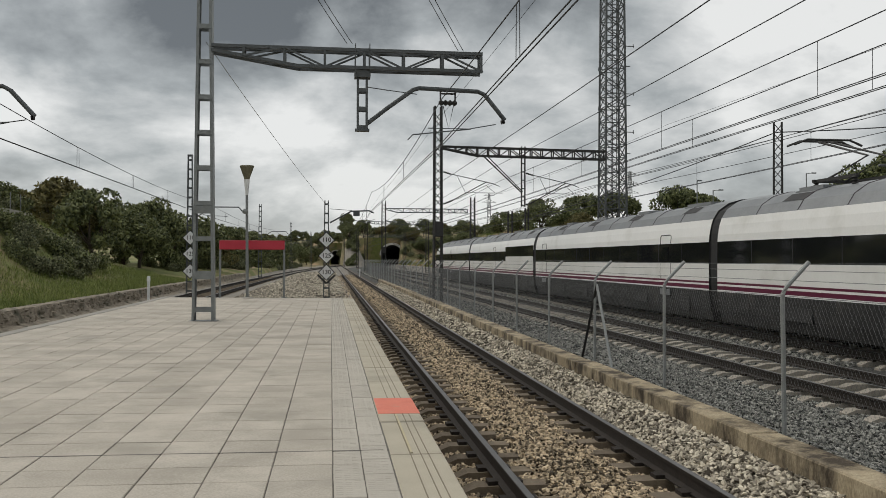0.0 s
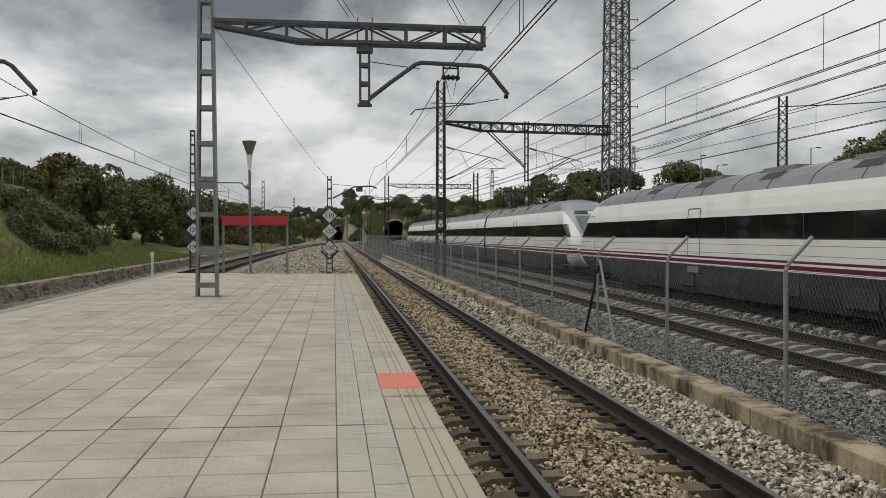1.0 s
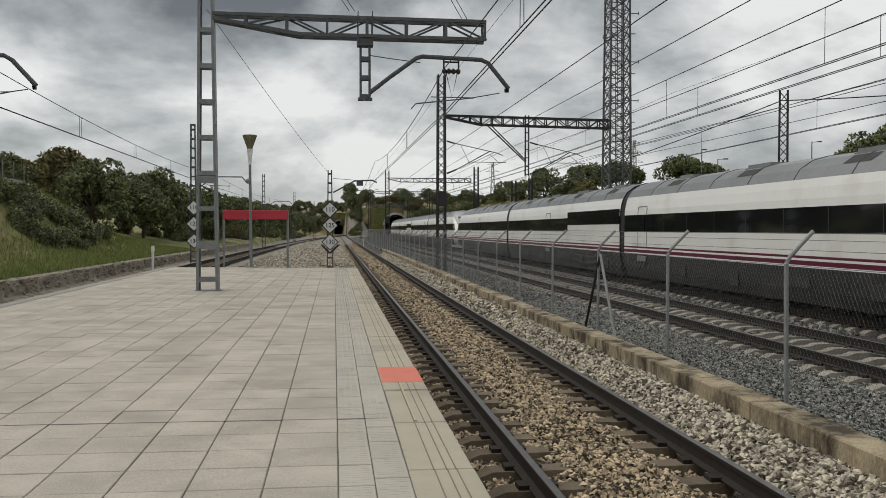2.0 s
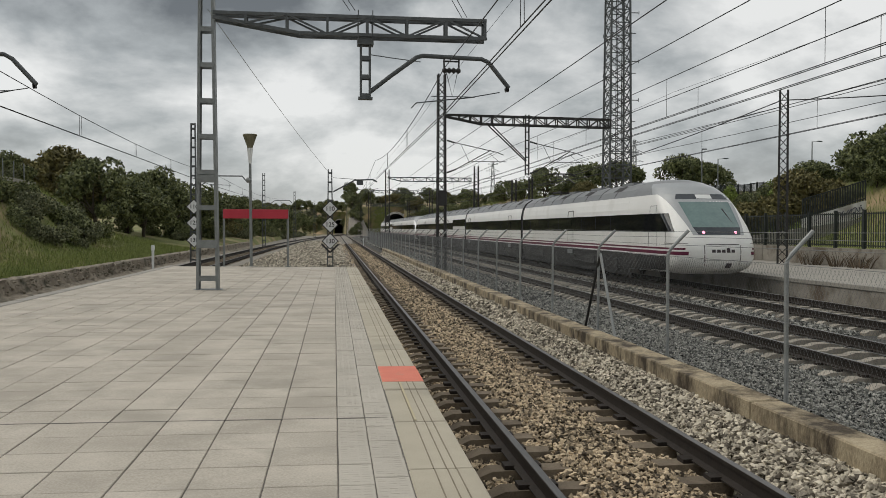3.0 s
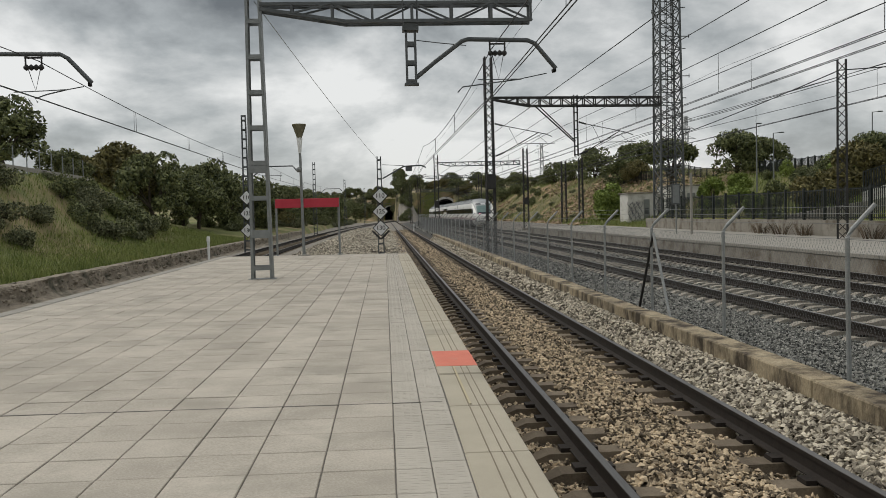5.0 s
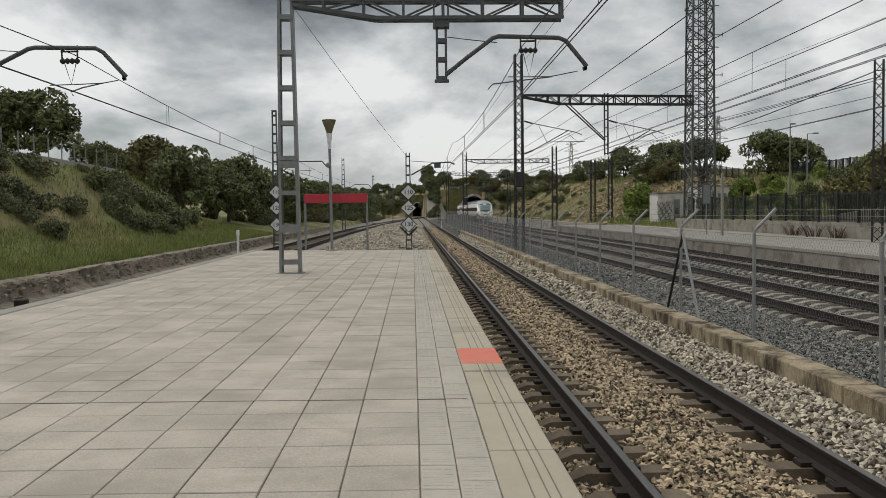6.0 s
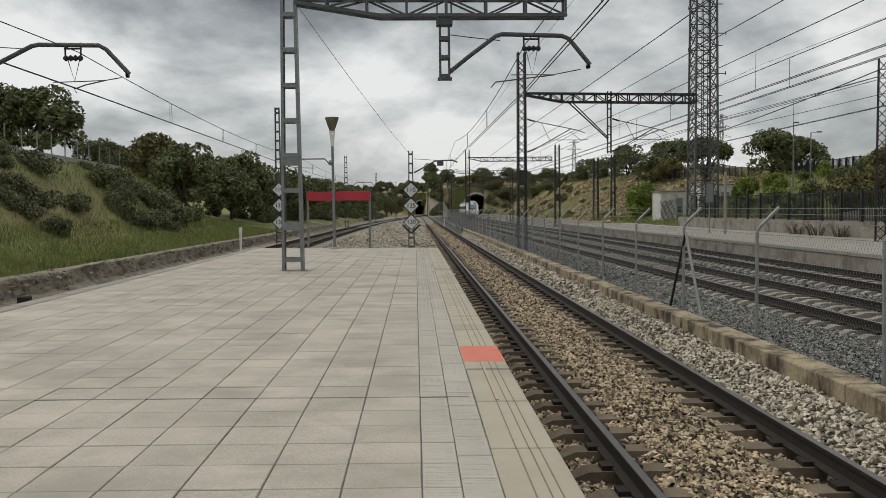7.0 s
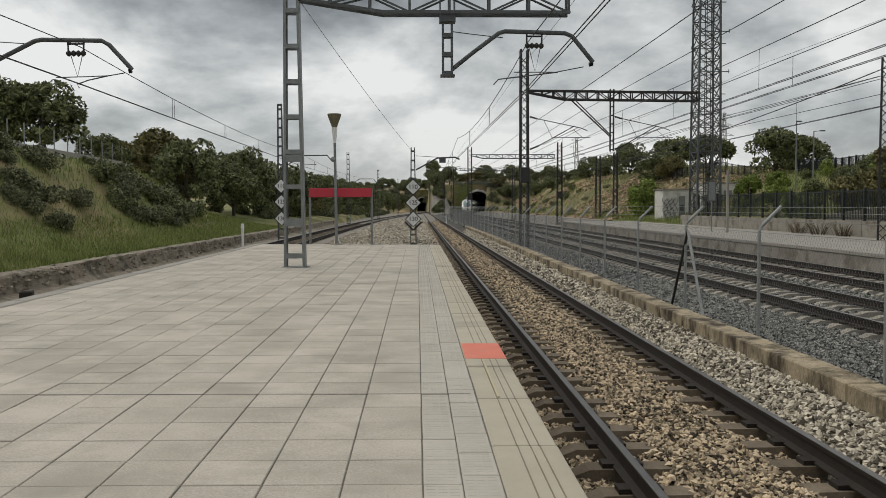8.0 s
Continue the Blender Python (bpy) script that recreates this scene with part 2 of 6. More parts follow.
def root(name, label, category, m=None, group="", kind=""):
    ob = new(name)
    ob.empty_display_size = 0.3
    if m:
        ob.matrix_world = m
    return tagged(ob, label, category, group, kind)


def box(bm, x0, x1, y0, y1, z0, z1):
    v = [bm.verts.new((x, y, z)) for x in (x0, x1) for y in (y0, y1) for z in (z0, z1)]
    for f in ((0, 1, 3, 2), (4, 6, 7, 5), (0, 4, 5, 1), (2, 3, 7, 6), (0, 2, 6, 4), (1, 5, 7, 3)):
        bm.faces.new([v[i] for i in f])


def beam(bm, p, q, w, h=None, up=(0, 0, 1)):
    p, q = Vector(p), Vector(q)
    d = (q - p).normalized()
    u = Vector(up)
    if abs(d.dot(u)) > 0.98:
        u = Vector((0, 1, 0))
    a = d.cross(u).normalized() * (w / 2)
    b = a.cross(d).normalized() * ((h or w) / 2)
    ends = [[bm.verts.new(c + s * a + t * b) for s, t in ((-1, -1), (1, -1), (1, 1), (-1, 1))] for c in (p, q)]
    for i in range(4):
        j = (i + 1) % 4
        bm.faces.new((ends[0][i], ends[0][j], ends[1][j], ends[1][i]))
    bm.faces.new(ends[0][::-1])
    bm.faces.new(ends[1])


def tube(bm, pts, r, n=6, caps=True):
    pts = [Vector(p) for p in pts]
    rs = r if isinstance(r, (list, tuple)) else [r] * len(pts)
    rings = []
    for i, p in enumerate(pts):
        d = (pts[min(i + 1, len(pts) - 1)] - pts[max(i - 1, 0)]).normalized()
        u = Vector((0, 0, 1)) if abs(d.z) < 0.95 else Vector((0, 1, 0))
        a = d.cross(u).normalized()
        b = a.cross(d).normalized()
        rings.append([bm.verts.new(p + rs[i] * (math.cos(k * math.tau / n) * a + math.sin(k * math.tau / n) * b)) for k in range(n)])
    for i in range(len(rings) - 1):
        for k in range(n):
            l = (k + 1) % n
            bm.faces.new((rings[i][k], rings[i][l], rings[i + 1][l], rings[i + 1][k]))
    if caps:
        bm.faces.new(rings[0][::-1])
        bm.faces.new(rings[-1])


def extrude(bm, profile, path, closed=True):
    """profile: (across, up) points; path: (x, y, z) points, swept with the profile across the path."""
    rings = []
    path = [Vector(p) for p in path]
    for i, p in enumerate(path):
        d = path[min(i + 1, len(path) - 1)] - path[max(i - 1, 0)]
        a = Vector((d.y, -d.x, 0)).normalized()
        rings.append([bm.verts.new(p + a * s + Vector((0, 0, h))) for s, h in profile])
    n = len(profile)
    for i in range(len(rings) - 1):
        for k in range(n if closed else n - 1):
            l = (k + 1) % n
            bm.faces.new((rings[i][k], rings[i + 1][k], rings[i + 1][l], rings[i][l]))
    if closed:
        bm.faces.new(rings[0])
        bm.faces.new(rings[-1][::-1])


def stuff_mesh(name, verts, faces, mat, label="", category="", parent=None):
    me = bpy.data.meshes.new(name)
    me.from_pydata(verts, [], faces)
    me.materials.append(M[mat])
    ob = new(name, me)
    if parent:
        ob.parent = parent
        return tagged(ob, label, kind="stuff")
    return tagged(ob, label, category, kind="stuff")


def smooth_step(a, b, x):
    t = min(1.0, max(0.0, (x - a) / (b - a)))
    return t * t * (3 - 2 * t)

# ---- ground ----
PORTAL_Y = 281.0
BEND_Y, BEND_R = 200.0, 570.0     # the far tracks bend gently to the right


def track_x(x0, y):
    return x0 + (max(0.0, y - BEND_Y) ** 2) / (2 * BEND_R)


def left_x(y):
    return -7.6 + (max(0.0, y - 50.0) ** 2) / (2 * 2430.0)


def terrain(x, y):
    z = GROUND
    rough = noise.noise(Vector((x * 0.11, y * 0.11, 1.3))) * 0.9 + noise.noise(Vector((x * 0.35, y * 0.35, 4.1))) * 0.3
    if x < -11.4:
        d = -11.4 - x
        z = -0.45 + 0.16 * min(d, 3.0)
        crest = 4.5 - 3.6 * smooth_step(57, 74, y) + 3.0 * smooth_step(110, 210, y)
        up = smooth_step(2.6, 9.5, d)
        z += up * (crest + rough * 0.55)
    elif x > 21.9:
        d = x - 21.9
        crest = 5.4 - 0.6 * smooth_step(54, 72, y) + 2.6 * smooth_step(92, 130, y)
        z = -0.3 + 0.05 * min(d, 4) + smooth_step(3.0, 17.0, d) * crest + smooth_step(1, 8, d) * rough * 0.9
    if y > 96 and 18.0 < x <= 21.9:
        z = GROUND + (x - 18.0) / 3.9 * 0.8
    if 5.4 < x < 8.6 or x > 23.0:
        z = max(z, GROUND + smooth_step(252, 283, y) * 9.6 + (rough * 0.6 if y > 258 else 0)) if y > 252 else z
    if (-60 < x < -1.2 or 4.0 < x < 7.0) and y > 372:
        z = max(z, GROUND + smooth_step(372, 402, y) * 10 + (rough * 0.6 if y > 376 else 0))
    if y > PORTAL_Y + 0.5 and x > 5.5:
        z = max(z, 8.4 + rough * 0.5 + smooth_step(285, 420, y) * 8)
    if y > 400.5:
        z = max(z, 9.0 + rough + smooth_step(400, 700, y) * 10)
    if y > 700:
        z = z - smooth_step(700, 1500, y) * 8
    return z


xs = [-1500, -700, -350, -180, -110, -75, -60, -50, -44, -39, -35, -32, -29.5, -27, -25] + [-24 + 0.8 * i for i in range(16)] + [-11.4, -9, -4, 0, 2, 4, 5.5, 8, 12, 13.5, 15, 18, 19.3, 20.6, 21.9] + [22.7 + 0.9 * i for i in range(22)] + [43, 46, 50, 55, 62, 72, 90, 120, 180, 350, 700, 1500]
ys = [-80, -30, -10, 0] + [5 + 1.6 * i for i in range(60)] + [104 + 4 * i for i in range(44)] + [280, 281, 281.6, 286, 292, 300, 320, 345, 370, 400, 401, 410, 430, 470, 520, 600, 700, 900, 1200, 1600, 2600]
ys = sorted(set(ys))
gv, gf = [], []
for y in ys:
    for x in xs:
        gv.append((x, y, terrain(x, y)))
nx = len(xs)
for j in range(len(ys) - 1):
    for i in range(nx - 1):
        # the tunnel mouths stay open
        if ys[j] == 281 and 12 <= xs[i] and xs[i + 1] <= 28.2:
            continue
        if ys[j] == 400 and -4 <= xs[i] and xs[i + 1] <= 5.5:
            continue
        a = j * nx + i
        gf.append((a, a + 1, a + nx + 1, a + nx))
me = bpy.data.meshes.new("ground")
me.from_pydata(gv, [], gf)
me.materials.append(M["grass"])
me.materials.append(M["earth"])
me.materials.append(M["bed_mixed"])
for p in me.polygons:
    p.use_smooth = True
    c = p.center
    if -11.4 < c.x < 21.9 and c.y < 281:
        p.material_index = 2
    elif (c.x > 22 and c.y > 96) or c.y > 281:
        p.material_index = 1
tagged(new("ground", me), "grassy railway cutting with bare earth slopes", "ground", kind="structure")

# ---- ballast beds and tracks ----


def bed(name, mat, centre, half, y0, y1, top, label):
    bm = bmesh.new()
    step = [y0 + (y1 - y0) * i / 40 for i in range(41)]
    extrude(bm, [(-half - 0.7, GROUND - 0.02), (-half, top), (half, top), (half + 0.7, GROUND - 0.02)], [(centre(y), y, 0) for y in step], closed=False)
    return tagged(link(name, bm, mat), label, "ballast", kind="structure")


near_x = lambda y: 2.59
a_x = lambda y: track_x(8.92, y)
b_x = lambda y: track_x(12.9, y)
bed("ballast_near", "bed_tan_gap_shade", near_x, 1.75, -12, 398, RAIL - 0.30, "tan ballast bed under the platform track, darkened as shade between stones")
bed("ballast_far", "bed_grey_gap_shade", lambda y: track_x(9.6, y), 5.15, -12, 279, RAIL - 0.30, "grey ballast bed under the through tracks, darkened as shade between stones")
bed("ballast_left", "bed_mixed", left_x, 2.6, -12, 330, RAIL - 0.29, "weathered ballast bed behind the platform")
bm = bmesh.new()
extrude(bm, [(-4.9, RAIL - 0.21), (4.1, RAIL - 0.25)], [(-2.3, 30.4, 0), (-2.3, 60, 0), (-1.6, 110, 0), (-0.6, 170, 0), (0.6, 300, 0)], closed=False)
tagged(link("ballast_between", bm, "bed_mixed"), "pale gravel beyond the platform end", "ballast", kind="structure")

RAIL_PROFILE = [(-0.075, -0.172), (0.075, -0.172), (0.075, -0.160), (0.012, -0.142), (0.009, -0.05), (0.034, -0.036), (0.036, -0.004), (-0.036, -0.004), (-0.034, -0.036), (-0.009, -0.05), (-0.012, -0.142), (-0.075, -0.160)]
HEAD_PROFILE = [(-0.032, -0.003), (0.032, -0.003), (0.028, 0.0), (-0.028, 0.0)]


def sleeper_mesh(mat, chamfer):
    bm = bmesh.new()
    L = 1.30
    prof = [(-0.14, -0.40), (0.14, -0.40), (0.11, -0.19), (-0.11, -0.19)]
    rings = []
    for x, dz, sc in ((-L, -0.06, 0.86), (-L + 0.14, 0.0, 1.0), (-0.42, 0.0, 1.0), (-0.25, -0.05, 0.88), (0.25, -0.05, 0.88), (0.42, 0.0, 1.0), (L - 0.14, 0.0, 1.0), (L, -0.06, 0.86)):
        rings.append([bm.verts.new((x, s * sc, h + (dz if h > -0.3 else 0))) for s, h in prof])
    for i in range(7):
        for k in range(4):
            l = (k + 1) % 4
            bm.faces.new((rings[i][k], rings[i + 1][k], rings[i + 1][l], rings[i][l]))
    bm.faces.new(rings[0])
    bm.faces.new(rings[-1][::-1])
    n0 = len(bm.faces)
    for side in (-1, 1):
        for off in (-0.125, 0.125):
            c = side * 0.868 + off
            box(bm, c - 0.05, c + 0.05, -0.075, 0.075, -0.192, -0.150)
    bm.faces.ensure_lookup_table()
    for f in bm.faces[n0:]:
        f.material_index = 1
    me = bpy.data.meshes.new("sleeper")
    bm.normal_update()
    bm.to_mesh(me)
    bm.free()
    me.materials.append(M[mat])
    me.materials.append(M["rail_side"])
    return me


def track(name, centre, y0, y1, mat, s0, s1, label):
    top = root(name, label, "railway track", kind="structure")
    pts = [y0 + (y1 - y0) * i / 60 for i in range(61)]
    for side in (-1, 1):
        path = [(centre(y) + side * 0.868, y, RAIL) for y in pts]
        bm = bmesh.new()
        extrude(bm, RAIL_PROFILE, path)
        rail = link("rail", bm, "rail_side", top, "rust-brown steel rail with a worn bright head")
        bm = bmesh.new()
        extrude(bm, HEAD_PROFILE, path)
        link("rail_head", bm, "rail_top", rail, "polished running surface")
    me = sleeper_mesh(mat, 0)
    n = int((s1 - s0) / 0.6)
    for i in range(n):
        y = s0 + 0.6 * i
        slope = (centre(y + 1) - centre(y - 1)) / 2
        share("sleeper", me, top, pose(centre(y) + random.uniform(-0.02, 0.02), y, RAIL + random.uniform(-0.012, 0.006), 0, 0, -math.degrees(slope) + random.uniform(-0.8, 0.8)))
    return top


track("track_near", near_x, -12, 398, "sleeper_brown", -10.4, 120, "platform track with brown concrete sleepers")
track("track_a", a_x, -12, 420, "sleeper", -10, 150, "through track with pale concrete sleepers")
track("track_b", b_x, -12, 480, "sleeper", -10, 160, "through track beside the far platform")
track("track_left", left_x, -12, 330, "sleeper_brown", 29, 110, "track behind the platform curving away")

# loose ballast stones: squashed eight-sided lumps
LUMP = [(1, 0, 0), (0.25, 0.95, 0.1), (-0.85, 0.5, -0.1), (-0.7, -0.7, 0.1), (0.4, -0.9, -0.1), (0.1, 0.05, 0.8), (-0.1, 0, -0.7)]
LUMP_F = [(0, 1, 5), (1, 2, 5), (2, 3, 5), (3, 4, 5), (4, 0, 5), (1, 0, 6), (2, 1, 6), (3, 2, 6), (4, 3, 6), (0, 4, 6)]


def stones(name, mat, n, place, size, label):
    rng = np.random.default_rng(len(name) * 7 + n)
    base = np.array(LUMP)
    pts = place(rng, n)
    n = len(pts)
    s = rng.uniform(0.6, 1.25, (n, 1, 1)) * size * rng.uniform(0.5, 1.4, (n, 1, 3))
    v = base[None] * s * rng.uniform(0.65, 1.3, (n, 7, 1))
    ang = rng.uniform(0, math.tau, n)
    tilt = rng.uniform(-0.7, 0.7, n)
    ct, st = np.cos(tilt)[:, None], np.sin(tilt)[:, None]
    y, z = v[:, :, 1] * ct - v[:, :, 2] * st, v[:, :, 1] * st + v[:, :, 2] * ct
    ca, sa = np.cos(ang)[:, None], np.sin(ang)[:, None]
    x, y = v[:, :, 0] * ca - y * sa, v[:, :, 0] * sa + y * ca
    v = np.stack([x, y, z], 2) + pts[:, None]
    f = (np.array(LUMP_F)[None] + (np.arange(n) * 7)[:, None, None]).reshape(-1, 3)
    me = bpy.data.meshes.new(name)
    me.vertices.add(n * 7)
    me.vertices.foreach_set("co", v.reshape(-1))
    me.loops.add(len(f) * 3)
    me.loops.foreach_set("vertex_index", f.reshape(-1).astype(np.int32))
    me.polygons.add(len(f))
    me.polygons.foreach_set("loop_start", np.arange(0, len(f) * 3, 3, dtype=np.int32))
    me.update(calc_edges=True)
    me.validate()
    me.shade_flat()
    me.materials.append(M[mat])
    return tagged(new(name, me), label, "ballast", kind="stuff")


def strip(x0, x1, y0, y1, z, power=1.0, keep=None):
    def place(rng, n):
        u = rng.random(n) ** power
        p = np.stack([rng.uniform(x0, x1, n), y0 + (y1 - y0) * u, rng.uniform(-0.02, 0.025, n)], 1)
        p[:, 2] += z(p[:, 0]) if callable(z) else z
        return p[keep(p)] if keep else p
    return place


def heap(x):
    """Stones lie high between the rails and low around the sleeper ends."""
    d = np.abs(x - 2.59)
    return RAIL - 0.185 - 0.085 * np.clip((d - 0.38) / 0.25, 0, 1)


def shoulder(x):
    return RAIL - 0.27 + 0.34 * np.clip((x - 3.58) / 0.52, 0, 1)


def slope_a(x):
    return RAIL - 0.27 + 0.34 * np.clip((5.5 - x) / 0.95, 0, 1)


def off_rails(p):
    return (np.abs(np.abs(p[:, 0] - 2.59) - 0.868) > 0.10) & ((np.abs(p[:, 0] - 2.59) < 0.45) | (np.abs(((p[:, 1] - 2.2 + 0.3) % 0.6) - 0.3) > 0.145))


stones("ballast_stones_tan", "stone_tan", 52000, strip(0.84, 3.66, 3.0, 17, heap, 1.5, off_rails), 0.029, "tan angular ballast between the rails")
stones("ballast_stones_tan_far", "stone_tan", 26000, strip(0.84, 3.66, 16, 46, heap, 1.4, off_rails), 0.038, "tan angular ballast along the platform track")
# banked beds below the loose stones, coloured dark for the shaded gaps
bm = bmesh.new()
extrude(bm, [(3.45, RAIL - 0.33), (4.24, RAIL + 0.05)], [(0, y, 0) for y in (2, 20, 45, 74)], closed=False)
tagged(link("ballast_shoulder", bm, "bed_tan_gap_shade"), "banked ballast shoulder against the low wall", "ballast", kind="structure")
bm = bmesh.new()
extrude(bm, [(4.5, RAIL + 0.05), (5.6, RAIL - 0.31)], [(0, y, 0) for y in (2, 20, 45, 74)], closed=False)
tagged(link("ballast_bank", bm, "bed_grey_gap_shade"), "grey ballast banked behind the low wall", "ballast", kind="structure")
stones("ballast_stones_pale", "stone_pale", 18000, strip(3.50, 4.23, 4.5, 19, shoulder, 1.4), 0.035, "pale clean ballast beside the low wall")
stones("ballast_stones_pale_far", "stone_pale", 8000, strip(3.50, 4.23, 18, 70, shoulder, 1.3), 0.055, "pale ballast along the low wall")


def off_a(p):
    d = np.abs(p[:, 0] - 8.92)
    e = np.abs(p[:, 0] - 12.9)
    on = ((d < 1.33) | (e < 1.33)) & (np.abs(((p[:, 1] - 8.0 + 0.3) % 0.6) - 0.3) < 0.13)
    return (np.abs(d - 0.868) > 0.1) & (np.abs(e - 0.868) > 0.1) & ~on


stones("ballast_stones_grey", "stone_grey", 64000, strip(4.54, 8.3, 7.0, 26, slope_a, 1.3, off_a), 0.029, "blue-grey crushed ballast by the fence")
stones("ballast_stones_grey_far", "stone_grey", 30000, strip(4.54, 14.6, 17, 60, slope_a, 1.4, off_a), 0.048, "blue-grey crushed ballast between the through tracks")
stones("ballast_stones_tan_distant", "stone_tan", 9000, strip(0.84, 3.66, 44, 120, heap, 1.2, off_rails), 0.075, "tan ballast down the line")
stones("ballast_stones_grey_distant", "stone_grey", 14000, strip(4.4, 14.6, 56, 150, slope_a, 1.3, off_a), 0.08, "grey ballast down the line")
stones("gravel_distant", "stone_pale", 9000, strip(-5.4, 0.9, 60, 150, RAIL - 0.22, 1.2), 0.10, "mixed gravel down the line")
stones("gravel_mixed", "stone_pale", 9000, strip(-5.6, 0.9, 30.6, 75, RAIL - 0.20, 1.3), 0.06, "pale gravel beyond the platform end")

# ---- low wall along the platform track ----
wall = root("low_wall", "low stained concrete kerb wall with mossy top", "wall", kind="structure")
bm = bmesh.new()
box(bm, 0, 0.34, 0, 5.985, 0, 0.70)
bmesh.ops.bevel(bm, geom=[e for e in bm.edges], offset=0.014, segments=1, affect="EDGES")
wm = link("wall_block", bm, "wall", wall)
wm.matrix_local = pose(4.22, 2.0, -1.08)
for i in (-2, -1) + tuple(range(1, 12)):
    share("wall_block", wm.data, wall, pose(4.22 + random.uniform(-0.012, 0.012), 2.0 + 6.0 * i, -1.08 + random.uniform(-0.012, 0.012), 0, random.uniform(-0.6, 0.6)))

# ---- platform ----
platform = root("platform", "grey concrete tiled station platform", "platform", pose(0, 0, 0, 0, 0.54, 0), kind="structure")
bm = bmesh.new()
box(bm, -5.86, 0.72, -8, 30.22, -1.15, -0.008)
link("platform_body", bm, "joint", platform)
bm = bmesh.new()
box(bm, 0.722, 0.74, -8, 30.22, -1.15, -0.12)
link("platform_face", bm, "concrete", platform)


def slab(w, l, t=0.012, b=0.004, ribs=0, along=False):
    bm = bmesh.new()
    x, y = w / 2, l / 2
    lo = [bm.verts.new((sx * x, sy * y, -t)) for sx, sy in ((-1, -1), (1, -1), (1, 1), (-1, 1))]
    md = [bm.verts.new((sx * x, sy * y, -b)) for sx, sy in ((-1, -1), (1, -1), (1, 1), (-1, 1))]
    hi = [bm.verts.new((sx * (x - b), sy * (y - b), 0)) for sx, sy in ((-1, -1), (1, -1), (1, 1), (-1, 1))]
    for i in range(4):
        j = (i + 1) % 4
        bm.faces.new((lo[i], lo[j], md[j], md[i]))
        bm.faces.new((md[i], md[j], hi[j], hi[i]))
    bm.faces.new(hi)
    for k in range(ribs):
        c = -y + (k + 0.5) * l / ribs
        for q in range(3):
            a = -x + 0.012 + q * (w - 0.02) / 3
            box(bm, a, a + (w - 0.06) / 3, c - 0.007, c + 0.007, -0.002, 0.0009)
    return bm


def mesh_of(name, bm, mat):
    me = bpy.data.meshes.new(name)
    bm.normal_update()
    bm.to_mesh(me)
    bm.free()
    me.materials.append(M[mat])
    return me


def joined(name, me, poses, mat, parent):
    co = np.array([v.co[:] for v in me.vertices])
    fs = [tuple(p.vertices) for p in me.polygons]
    verts, faces = [], []
    for m in poses:
        k = len(verts)
        r = np.array(m)
        verts += [tuple(v) for v in co @ r[:3, :3].T + r[:3, 3]]
        faces += [tuple(i + k for i in f) for f in fs]
    return stuff_mesh(name, verts, faces, mat, parent=parent)


X0, Y0, S = 0.02, 4.089, 0.4


def tile_pose(x, y, amount=1.0):
    return pose(x + random.uniform(-0.001, 0.001), y + random.uniform(-0.001, 0.001), random.uniform(-0.0025, 0.0015) * amount, random.uniform(-0.16, 0.16) * amount, random.uniform(-0.16, 0.16) * amount, random.uniform(-0.12, 0.12))


tile = mesh_of("tile", slab(S - 0.008, S - 0.008), "tile")
rib = mesh_of("tactile_tile", slab(0.2 - 0.007, S - 0.008, ribs=9), "tactile")
near_tiles, far_tiles = [], []
for k in range(14):
    for j in range(-30, 65):
        y = Y0 + (j + 0.5) * S
        if y > 30.15:
            continue
        (near_tiles if 3.4 < y < 12.6 and k < 13 else far_tiles).append(tile_pose(X0 - (k + 0.5) * S, y))
for m in near_tiles[:300]:
    share("tile", tile, platform, m)
joined("platform_tiles", tile, near_tiles[300:] + far_tiles, "tile", platform)
rest = []
for k in range(2):
    for j in range(-30, 65):
        y = Y0 + (j + 0.5) * S + (0.13 if k else 0.0) - (0.2 if j > 9 else 0)
        if y > 30.1:
            continue
        m = tile_pose(0.12 + 0.2 * k, y)
        if 3.4 < y < 16:
            share("tactile_tile", rib, platform, m)
        else:
            rest.append(m)
joined("tactile_tiles", rib, rest, "tactile", platform)
edge = mesh_of("edge_slab", slab(0.385, 1.182, 0.11, 0.010), "edge")
grooves = bmesh.new()
for x in (-0.045, 0.03, 0.085):
    box(grooves, x - 0.004, x + 0.004, -0.59, 0.59, -0.004, 0.0012)
groove = mesh_of("groove", grooves, "groove")
for i in range(-12, 22):
    y = 7.15 + 0.6 + 1.2 * i
    if y > 30:
        continue
    e = share("edge_slab", edge, platform, pose(0.6165, y, random.uniform(-0.004, 0.003), 0, random.uniform(-0.2, 0.2), random.uniform(-0.1, 0.1)))
    share("groove", groove, e, pose(0, 0, 0))
bm = bmesh.new()
box(bm, 0.43, 0.806, 7.50, 8.335, 0.0, 0.0046)
patch = link("painted_patch", bm, "red_paint", platform, "worn orange-red painted edge marking")
bm = bmesh.new()
box(bm, 0.575, 0.592, 5.98, 7.49, -0.002, 0.0045)
link("painted_line", bm, "yellow", platform, "faded yellow line")
bm = bmesh.new()
box(bm, -5.6, 0.42, 6.079, 6.099, -0.003, 0.0012)
link("expansion_joint", bm, "joint", platform, "dark expansion joint across the paving")
for i in range(48):
    if i == 0:
        bm = slab(0.26, 0.785, 0.12, 0.015)
        km = mesh_of("kerb_stone", bm, "pale")
    share("kerb_stone", km, platform, pose(-5.74, -7.5 + 0.8 * i, 0.002 + random.uniform(-0.004, 0.004), 0, 0, random.uniform(-0.2, 0.2)))
bm = bmesh.new()
box(bm, -5.95, -5.872, -8, 30.22, -1.15, -0.09)
link("platform_face", bm, "concrete", platform)

